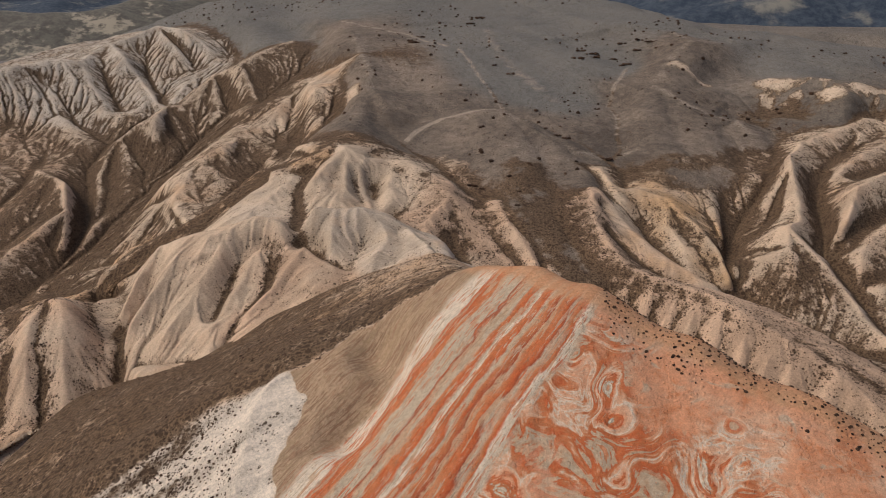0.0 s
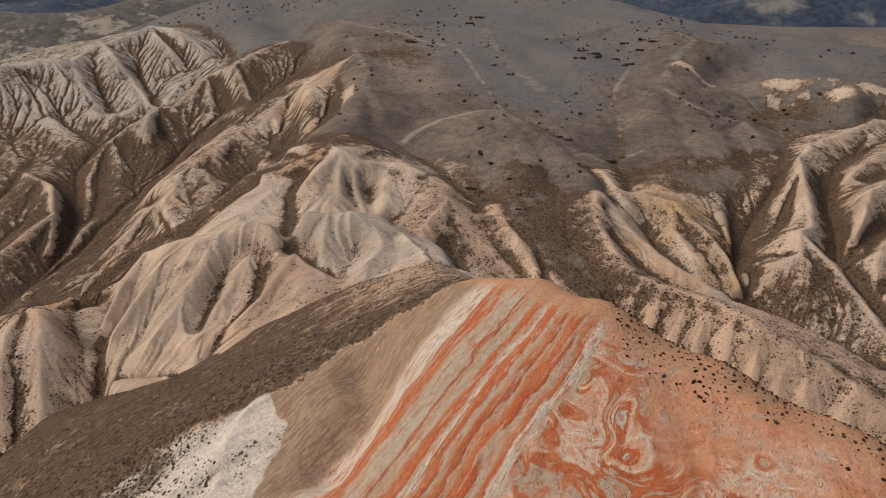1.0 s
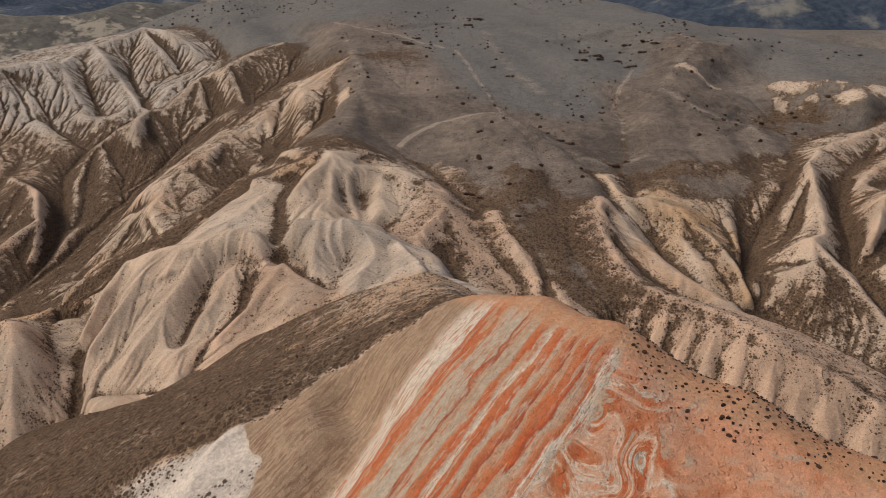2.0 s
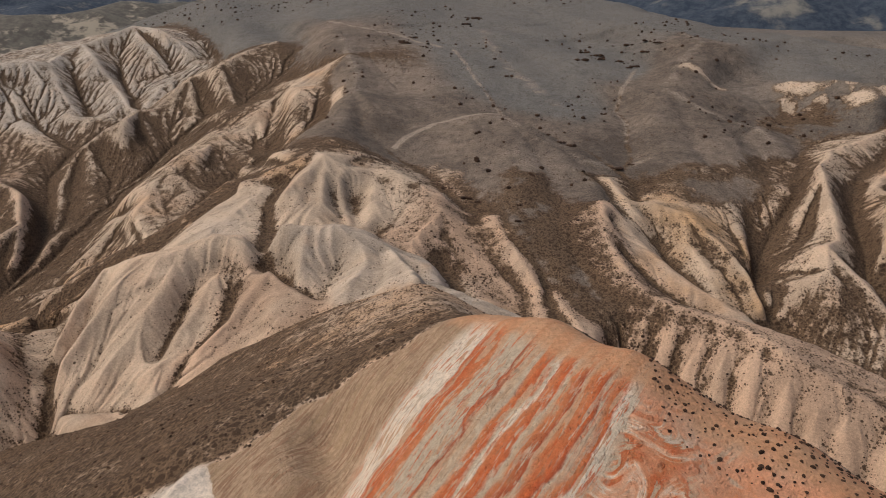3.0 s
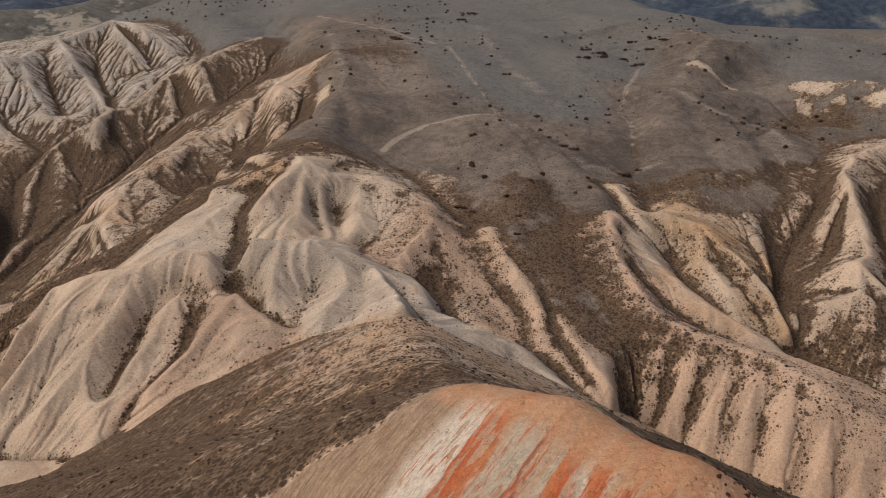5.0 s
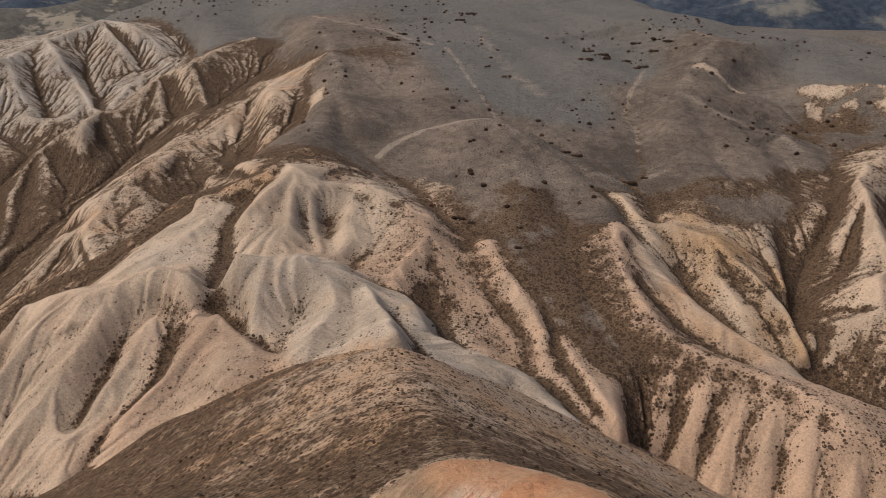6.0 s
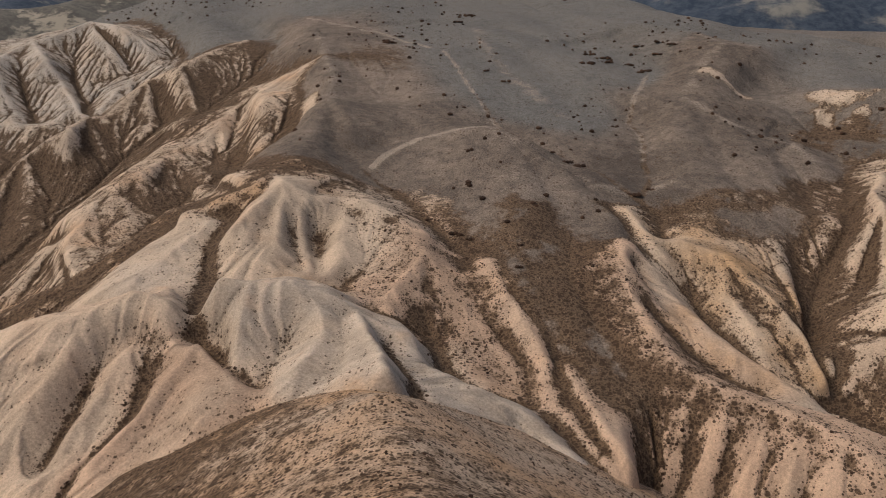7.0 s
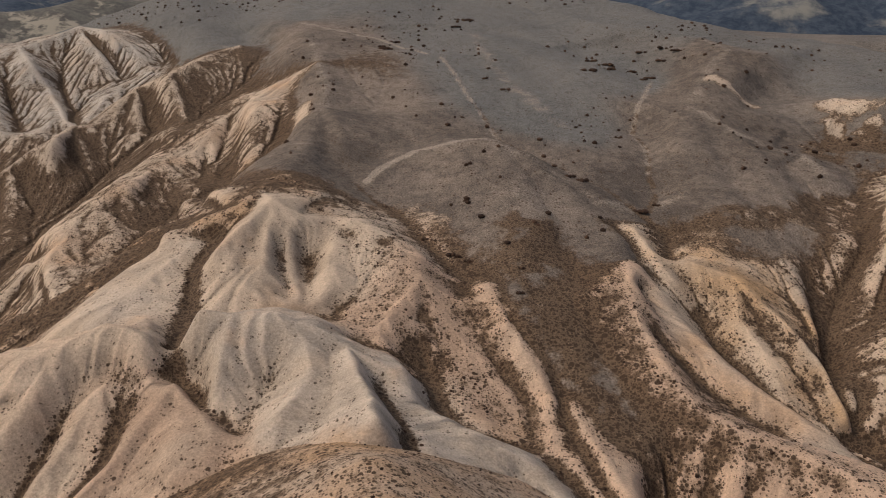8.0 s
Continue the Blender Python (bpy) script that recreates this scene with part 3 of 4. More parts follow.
gully((215, 340, 4.2), (176, 318, 3))
gully((196, 296, 0.2), (160, 276, -5.8), (142, 262, -11.2))
gully((190, 262, -10.3), (150, 248, -14.5))
gully((-92, 437, 3.4), (-88, 412, -3.5), (-90, 384, -4.4))
gully((-63, 454, 20.8), (-60, 425, 11.8), (-62, 402, 5.6))
gully((-262, 497, -3.2), (-240, 450, -21.1), (-234, 410, -28.2), (-250, 350, -46.6), (-290, 280, -61.9))
gully((-245, 556, 18), (-226, 525, 4), (-212, 503, -7))
gully((-222, 578, 19), (-206, 546, 7), (-193, 527, 0), (-187, 512, -4))
gully((-165, 562, 16), (-171, 540, 8), (-180, 512, -4), (-192, 490, -9), (-206, 465, -19), (-210, 440, -27), (-203, 420, -33), (-195, 400, -37), (-187, 378, -42), (-185, 355, -47), (-190, 333, -52), (-200, 280, -58), (-230, 130, -66))
gully((-108, 495, 12), (-122, 478, 3), (-137, 474, -3), (-148, 453, -13), (-154, 430, -20), (-164, 410, -29), (-174, 382, -38), (-178, 355, -46), (-190, 333, -52))
gully((-57, 400, 11), (-68, 397, 4), (-83, 397, -5), (-95, 388, -11), (-102, 364, -14), (-106, 338, -16), (-113, 318, -20), (-130, 320, -28), (-150, 330, -39), (-170, 333, -46), (-190, 333, -52))
gully((-36, 400, 16), (-27, 370, 12), (-17, 350, 10.5), (-4, 329, 7.5), (8, 300, 5), (15, 287, 3.5), (14, 280, 3))
gully((114, 480, 26), (98, 440, 23.5), (90, 418, 15.5), (91, 397, 13.5), (85.5, 373, 11), (84, 356, 8), (76, 336, 6.5))
gully((63.5, 227.5, -6), (60, 221.5, -9.9), (54.5, 210.5, -19.1), (50.5, 200.5, -27.6))
gully((69.3, 222.7, -6.3), (65.8, 216.7, -10.2), (60.3, 205.7, -19.4), (56.3, 195.7, -27.9))
gully((76, 217, -6.7), (72.5, 211, -10.6), (67, 200, -19.8), (63, 190, -28.3))
gully((80.9, 212.1, -7.3), (77.4, 206.1, -11.2), (71.9, 195.1, -20.4), (67.9, 185.1, -28.9))
gully((86.5, 205.1, -8.2), (83, 199.1, -12.1), (77.5, 188.1, -21.3), (73.5, 178.1, -29.8))
gully((92.1, 198.1, -9.5), (88.6, 192.1, -13.4), (83.1, 181.1, -22.6), (79.1, 171.1, -31.1))
gully((96.9, 192.1, -10.9), (93.4, 186.1, -14.8), (87.9, 175.1, -24), (83.9, 165.1, -32.5))
gully((102.9, 186.1, -13.6), (99.4, 180.1, -17.5), (93.9, 169.1, -26.7), (89.9, 159.1, -35.2))
gully((-128, 262, -30), (-112, 244, -22), (-107, 226, -20), (-101, 210, -22), (-97, 196, -27), (-105, 172, -38), (-150, 120, -50))
gully((-121, 204, -13), (-117, 192, -22), (-113, 180, -31))
gully((-134, 212, -15), (-131, 198, -22), (-128, 184, -31))
gully((-190, 333, -52), (-165, 300, -46), (-148, 280, -42), (-128, 262, -30))
gully((180, 690, 36), (240, 650, 18), (340, 640, 0))
gully((168, 432, 19.5), (173, 415, 13), (166, 385, 7.5), (160, 360, 4), (150, 338, 2), (140.5, 320, 0), (127, 304, -9), (117, 288, -14), (110, 275, -17), (104, 258, -19), (108, 240, -20), (130, 218, -24), (165, 190, -28))
gully((205, 372, 8), (190, 355, 3), (172, 334, 1), (158, 310, -3), (150, 285, -7), (143, 265, -12), (146, 240, -19), (148, 222, -23))
gully((-262, 510, 10), (-245, 495, -6), (-225, 480, -14), (-206, 465, -19))
gully((10, 510, 33.5), (20, 462, 27), (27, 428, 21), (33, 402, 17), (43, 385, 14), (54, 371, 11.8), (65, 356, 10), (73, 337, 7.5), (80, 325, 3), (76, 308, 1))


def spline(nodes, v):
    """Weights of the nodes for a smooth curve through them at v."""
    n = np.array(nodes, float)
    v = np.clip(v, n[0], n[-1])
    k = np.clip(np.searchsorted(n, v) - 1, 0, len(n) - 2)
    h = n[k + 1] - n[k]
    t = (v - n[k]) / h
    slopes = np.zeros((len(n), len(n)))
    for j in range(len(n)):
        a, b = max(j - 1, 0), min(j + 1, len(n) - 1)
        slopes[j, b] += 1 / (n[b] - n[a])
        slopes[j, a] -= 1 / (n[b] - n[a])
    m = np.zeros((len(v), len(n)))
    i = np.arange(len(v))
    np.add.at(m, (i, k), 2 * t**3 - 3 * t**2 + 1)
    np.add.at(m, (i, k + 1), -2 * t**3 + 3 * t**2)
    return m + ((t**3 - 2 * t**2 + t) * h)[:, None] * slopes[k] + ((t**3 - t**2) * h)[:, None] * slopes[k + 1]


TRAITS = np.array([[form.soil[key] for key in SOIL_KEYS] + [form.rill] for form in LANDFORMS])


def relief(px, py):
    """For one patch of points: height, the crest that owns each point, its distance from a crest, the soils, and how near a gully it lies."""
    wx = px + 1.1 * fbm(px / 15, py / 15, 51, 3)
    wy = py + 1.1 * fbm(px / 15, py / 15, 57, 3)
    broad = ((spline(NORTH, py) @ np.array(BROAD, float)) * spline(EAST, px)).sum(1)
    x0, x1, y0, y1 = px.min(), px.max(), py.min(), py.max()
    crest, owner, top, weight = np.full(px.shape, 78.0), np.full(px.shape, -1), 2e-9 * broad, np.full(px.shape, 2e-9)
    nearest = np.full(px.shape, 300.0)
    traits = np.zeros((len(px), TRAITS.shape[1]))
    for n, (k, line, box) in enumerate(CRESTS):
        if box[0] > x1 or box[1] < x0 or box[2] > y1 or box[3] < y0:
            continue
        d, share, level = along(wx, wy, line)
        w = smooth(77, 55, d) / (d * d + 3) ** 2
        top, weight, traits = top + w * level, weight + w, traits + w[:, None] * TRAITS[k]
        crest = np.minimum(crest, np.sqrt(d * d + (0.5 * LANDFORMS[k].crest) ** 2))
        near = d < nearest
        nearest, owner = np.where(near, d, nearest), np.where(near, n, owner)
    traits, top = traits / np.maximum(weight - 2e-9, 1e-12)[:, None], top / weight
    cut, floor, weight = np.full(px.shape, 78.0), 2e-9 * broad, np.full(px.shape, 2e-9)
    for line, box in GULLIES:
        if box[0] > x1 or box[1] < x0 or box[2] > y1 or box[3] < y0:
            continue
        d, share, level = along(wx, wy, line)
        w = smooth(77, 55, d) / (d * d + 3) ** 2
        floor, weight = floor + w * level, weight + w
        # a gully cuts in slowly from its head
        cut = np.minimum(cut, np.sqrt(d * d + 1 + (6 * np.clip(1 - 2.5 * share, 0, 1)) ** 2))
    floor = floor / weight
    upper = cut / (cut + crest)
    near = smooth(76, 50, np.minimum(nearest, cut))
    bare = 1 - traits[:, 1]
    # grass hills are rounded, clay hills bulge between narrow gullies
    rounded = (0.4 * upper + 0.6 * upper * upper * (3 - 2 * upper)) * (1 - bare) + (1 - (1 - upper) ** 1.22) * bare
    z = broad + near * (floor + (top - floor) * rounded - broad)
    z = z + traits[:, 1] * (2.4 * fbm(px / 46, py / 46, 33, 3) + 1.0 * (0.4 - np.abs(fbm(px / 34, py / 34, 39, 3))))
    z = z + (0.55 - 0.2 * bare) * fbm(px / 10, py / 10, 31, 4) + 0.07 * fbm(px / 1.8, py / 1.8, 37, 2)
    owner = np.where(nearest > 72, -1, owner)
    gully = np.exp(-(((cut - 1) / 2.0) ** 2)) * near
    return z, owner, nearest, traits, gully


def far_land(x, y, z):
    """Beyond the upland the land falls into a wide basin, and rises again to dark mountains."""
    edge = y + 0.08 * np.abs(x - 60) + 30 * fbm(x / 300, y / 300, 5, 2)
    far = smooth(775, 980, edge)
    ridges = 1 - np.abs(fbm(x / 300, y / 300, 23, 5))
    basin = -62 + 16 * fbm(x / 420, y / 420, 7, 4) + (26 + 60 * smooth(1100, 1700, y)) * (ridges - 0.55)
    # bluffs beyond the basin on one side, wooded mountains on the other and all along the back
    bluff = np.exp(-((along(x, y, [(-760, 860), (-560, 930), (-420, 990), (-330, 1110), (-280, 1300)])[0] / 120) ** 2))
    slope = np.exp(-((along(x, y, [(240, 1420), (420, 1180), (640, 1120), (980, 980)])[0] / 230) ** 2))
    basin = basin + (82 + 26 * (ridges - 0.5)) * bluff + (118 + 70 * (ridges - 0.5)) * slope
    basin = basin + 300 * smooth(1400, 3200, y + 0.25 * np.abs(x)) * (0.6 + 0.5 * fbm(x / 700, y / 700, 12, 3))
    return z * (1 - far) + far * basin


def survey(x, y):
    """relief() over any points, patch by patch."""
    flat_x, flat_y = x.ravel(), y.ravel()
    size = flat_x.size
    out = [np.zeros(size), np.full(size, -1), np.zeros(size), np.zeros((size, TRAITS.shape[1])), np.zeros(size)]
    patch = np.floor(flat_x / 70).astype(int) * 1000 + np.floor(flat_y / 70).astype(int)
    order = np.argsort(patch, kind="stable")
    for some in np.split(order, np.nonzero(np.diff(patch[order]))[0] + 1):
        for whole, piece in zip(out, relief(flat_x[some], flat_y[some])):
            whole[some] = piece
    out[0] = far_land(flat_x, flat_y, out[0])
    return [v.reshape(x.shape + v.shape[1:]) for v in out]


# The striped hill stands in front of all that: its crest as (x, y, z)
STRIPED_CREST = [(90, 60, 31.5), (64, 78, 40.8), (48, 88.5, 44.8), (36, 97, 47.9), (22, 106, 52.4), (14, 117, 51), (8, 124, 47.6), (4, 145, 38), (1, 165, 31), (-3, 183, 26), (-5, 195, 17.5)]


def striped_height(x, y):
    """Height of the striped hill, and the distance from its crest: planes that fall from each stretch of the crest, blended softly."""
    wx, wy = x + 1.0 * fbm(x / 14, y / 14, 81, 3), y + 1.0 * fbm(x / 14, y / 14, 83, 3)
    total, nearest = np.zeros(x.shape), np.full(x.shape, 1e9)
    for k, ((ax, ay, az), (bx, by, bz)) in enumerate(zip(STRIPED_CREST, STRIPED_CREST[1:])):
        dx, dy = bx - ax, by - ay
        t = np.clip(((wx - ax) * dx + (wy - ay) * dy) / (dx * dx + dy * dy), 0, 1)
        d = np.hypot(wx - ax - t * dx, wy - ay - t * dy)
        # one side is steeper; past the ends of a stretch the two pass into each other
        side = smooth(0.5, -0.5, ((wx - ax) * dy - (wy - ay) * dx) / math.hypot(dx, dy) / np.sqrt(d * d + 0.04))
        gentle, steep = (0.5, 1.15) if k < 5 else (0.58, 0.72)
        fall = gentle * side + steep * (1 - side)
        total = total + np.exp(0.5 * (az + t * (bz - az) - fall * (np.sqrt(d * d + 16) - 4)))
        nearest = np.minimum(nearest, d)
    # a hollow beside the bands, and a swell towards the spur
    own = 2.8 * np.exp(-((along(x, y, [(-30, 119), (-46, 112), (-57, 106)])[0] / 9) ** 2)) - 4.5 * np.exp(-((along(x, y, [(-11, 113), (-8.5, 106), (-14, 95)])[0] / 4.5) ** 2))
    return 2 * np.log(np.maximum(total, 1e-30)) - 2.8 + own + 0.3 * fbm(x / 9, y / 9, 85, 4), nearest


# ---- the land as meshes ----
def sheet(name, x, y, z, keep, material, fields, all_four=False, facing=None, parent=None, first_corner=False):
    """One mesh from a grid of heights: the faces where keep holds, with point attributes."""
    rows, columns = x.shape
    index = np.arange(rows * columns).reshape(rows, columns)
    quads = np.stack([index[:-1, :-1], index[:-1, 1:], index[1:, 1:], index[1:, :-1]], -1)
    good = keep[:-1, :-1] | keep[:-1, 1:] | keep[1:, 1:] | keep[1:, :-1]
    if all_four:
        good = keep[:-1, :-1] & keep[:-1, 1:] & keep[1:, 1:] & keep[1:, :-1]
    if first_corner:
        good = keep[:-1, :-1]
    quads = quads[good]
    used, quads = np.unique(quads, return_inverse=True)
    quads = quads.reshape(-1, 4)
    me = bpy.data.meshes.new(name)
    me.vertices.add(len(used))
    me.vertices.foreach_set("co", np.stack([x, y, z], -1).reshape(-1, 3)[used].astype(np.float32).ravel())
    me.loops.add(quads.size)
    me.loops.foreach_set("vertex_index", quads.astype(np.int32).ravel())
    me.polygons.add(len(quads))
    me.polygons.foreach_set("loop_start", np.arange(0, quads.size, 4, dtype=np.int32))
    me.update(calc_edges=True)
    me.shade_smooth()
    for key, values in fields.items():
        if values.ndim == 2:
            me.attributes.new(key, "FLOAT", "POINT").data.foreach_set("value", values.ravel()[used].astype(np.float32))
        else:
            me.attributes.new(key, "FLOAT_VECTOR", "POINT").data.foreach_set("vector", values.reshape(-1, 3)[used].astype(np.float32).ravel())
    me.materials.append(material)
    if facing is not None:
        me.normals_split_custom_set_from_vertices(facing.reshape(-1, 3)[used])
    ob = new(name, me)
    ob.parent = parent
    return ob


def upward(z, cell):
    """Normals of a regular grid of heights."""
    slope_y, slope_x = np.gradient(z, cell)
    n = np.stack([-slope_x, -slope_y, np.ones(z.shape)], -1)
    return n / np.linalg.norm(n, axis=-1, keepdims=True)


# Where scrub grows thicker (+) or the clay is bare (-): share, half width, plan
PATCHES = [
    (0.60, 18, [(-170, 285), (-150, 268), (-132, 250), (-138, 232)]),
    (0.45, 5, [(-150, 230), (-130, 222), (-119, 217)]),
    (0.34, 19, [(34, 302), (42, 275), (48, 252), (52, 232), (50, 222)]),
    (0.30, 4, [(58, 236), (68, 229), (82, 216), (92, 205), (110, 187), (128, 177)]),
    (-0.70, 15, [(54, 207), (66, 197), (76, 187), (88, 175), (98, 163)]),
    (0.45, 16, [(-104, 490), (-119, 456), (-139, 446), (-155, 430), (-166, 395), (-170, 350)]),
    (0.40, 14, [(-190, 479), (-202, 440), (-188, 408), (-172, 345), (-178, 300)]),
    (0.40, 7, [(-62, 402), (-80, 376), (-92, 347), (-104, 326), (-130, 308)]),
    (0.40, 8, [(-45, 328), (-59, 312), (-74, 318), (-90, 301), (-118, 285), (-140, 262)]),
    (0.55, 4, [(-55, 300), (-56, 286), (-53, 262), (-48, 250)]),
    (0.45, 4, [(-47, 245), (-54, 236), (-56, 222), (-54, 212)]),
    (0.45, 5, [(2, 256), (6, 250), (10, 240)]),
    (0.40, 6, [(92, 284), (98, 276), (104, 272)]),
    (0.45, 7, [(118, 300), (112, 280), (108, 262)]),
    (0.40, 8, [(128, 250), (122, 244)]),
    (0.35, 9, [(152, 338), (141, 314), (128, 298), (122, 282)]),
    (0.35, 7, [(160, 322), (151, 298), (146, 275), (144, 250)]),
    (0.35, 10, [(-212, 410), (-225, 370), (-250, 330)]),
    (0.25, 8, [(-30, 205), (-14, 206), (0, 204)]),
    (-0.5, 10, [(-70, 470), (-88, 452), (-100, 436)]),
    (0.5, 9, [(-75, 425), (-84, 408), (-100, 380)]),
]
# Where the grass is worn thin along crests, and where trails run: share, half width, plan
WORN = [
    (1.0, 2.2, [(-17, 357), (-10, 371), (0, 378), (14, 381), (25, 380)]),
    (0.40, 5.0, [(25, 380), (38, 370), (50, 352)]),
    (0.30, 12.0, [(36, 340), (38, 320), (33, 300), (28, 285)]),
    (0.45, 4.0, [(-62, 545), (-50, 487), (-42, 455), (-42, 430)]),
    (0.80, 1.6, [(-74, 590), (-45, 568), (-18, 545), (2, 520)]),
    (0.70, 1.5, [(10, 510), (20, 462), (27, 428), (33, 402)]),
    (0.45, 5.0, [(30, 560), (35, 500), (48, 455), (62, 420)]),
    (0.70, 1.4, [(114, 480), (98, 440), (90, 418), (91, 397), (86, 373)]),
    (0.55, 3.0, [(117, 429), (128, 405), (140, 392), (150, 389), (151, 372)]),
    (0.45, 4.0, [(153, 530), (155, 495), (134, 462), (117, 429)]),
    (0.40, 6.0, [(62, 340), (74, 336), (90, 350)]),
    (0.35, 6.0, [(-128, 575), (-105, 560), (-90, 540)]),
]
# Bald clay on the upland: half width, plan
BARE = [(5, [(136, 457), (150, 447)]), (5, [(180, 436), (188, 428), (193, 416)]), (6, [(203, 420), (205, 404)]), (6, [(220, 408), (232, 396), (255, 392)]), (4, [(-52, 440), (-50, 420)]), (4, [(176, 424), (182, 410)])]
# Where scrub takes the place of grass: half width, plan
BRUSH = [(12, [(34, 312), (32, 292), (38, 266), (46, 242), (50, 226)]), (11, [(-30, 332), (-12, 306), (4, 286)]), (8, [(62, 320), (84, 322), (105, 331), (126, 337), (142, 352)]), (9, [(-100, 545), (-122, 520), (-140, 500)]), (9, [(160, 395), (172, 412), (186, 402)])]
FIELDS = ("cover", "grass", "ochre", "pink", "grey")


def soils(x, y, traits, gully):
    """The point attributes of the land."""
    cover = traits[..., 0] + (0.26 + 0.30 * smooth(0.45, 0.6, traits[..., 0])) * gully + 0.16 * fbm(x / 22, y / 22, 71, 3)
    for share, wide, line in PATCHES:
        cover = cover + share * np.exp(-((along(x, y, line)[0] / wide) ** 2))
    out = dict(cover=np.clip(cover, 0, 1), worn=0 * x)
    for k, key in enumerate(FIELDS[1:], 1):
        out[key] = traits[..., k]
    out["cover"] = np.clip(out["cover"] + 0.40 * smooth(0.02, 0.30, out["grass"]), 0, 1)
    out["grass"] = out["grass"] - 0.55 * gully**4
    patchy = fbm(x / 7, y / 7, 73, 3)
    for wide, line in BRUSH:
        brush = np.exp(-((along(x, y, line)[0] / wide) ** 2)) * np.clip(0.9 + 0.9 * patchy, 0, 1.2)
        out["cover"] = out["cover"] + 0.45 * brush * np.clip(0.75 - out["cover"], 0, 1) * 2
        out["grass"] = out["grass"] - 0.8 * brush
    for wide, line in BARE:
        bald = np.exp(-((along(x, y, line)[0] / wide) ** 2)) * np.clip(0.72 + 1.7 * patchy, 0, 1)
        out["grass"], out["cover"] = out["grass"] - 1.1 * bald, out["cover"] - 0.8 * bald
    for share, wide, line in WORN:
        out["worn"] = np.maximum(out["worn"], share * np.exp(-((along(x, y, line)[0] / wide) ** 2)))
    return out


def rings(mask, times):
    """The mask grown by so many cells."""
    for _ in range(times):
        grown = mask.copy()
        grown[1:] |= mask[:-1]
        grown[:-1] |= mask[1:]
        grown[:, 1:] |= mask[:, :-1]
        grown[:, :-1] |= mask[:, 1:]
        mask = grown
    return mask


# ---- erosion: running water cuts rills and gullies into the slopes ----
def blurred(z, k):
    """Mean over a window of 2k + 1 cells, twice."""
    for axis in (0, 1, 0, 1):
        pad = [(k + 1, k) if a == axis else (0, 0) for a in (0, 1)]
        s = np.cumsum(np.pad(z, pad, mode="edge"), axis)
        n = z.shape[axis]
        z = (np.take(s, np.arange(2 * k + 1, 2 * k + 1 + n), axis) - np.take(s, np.arange(n), axis)) / (2 * k + 1)
    return z


def receivers(z, cell, chance):
    """For each cell the index of the neighbour to which its water runs: the steepest one, with some chance."""
    rows, columns = z.shape
    index = np.arange(rows * columns).reshape(rows, columns)
    best, to = np.zeros(z.shape), index.copy()
    inner = (slice(1, -1), slice(1, -1))
    for dy in (-1, 0, 1):
        for dx in (-1, 0, 1):
            if dx or dy:
                there = (slice(1 + dy, rows - 1 + dy), slice(1 + dx, columns - 1 + dx))
                fall = (z[inner] - z[there]) / math.hypot(dx, dy) * chance.uniform(0.85, 1.15, (rows - 2, columns - 2))
                steeper = fall > best[inner]
                best[inner] = np.where(steeper, fall, best[inner])
                to[inner] = np.where(steeper, index[there], to[inner])
    return to.ravel()


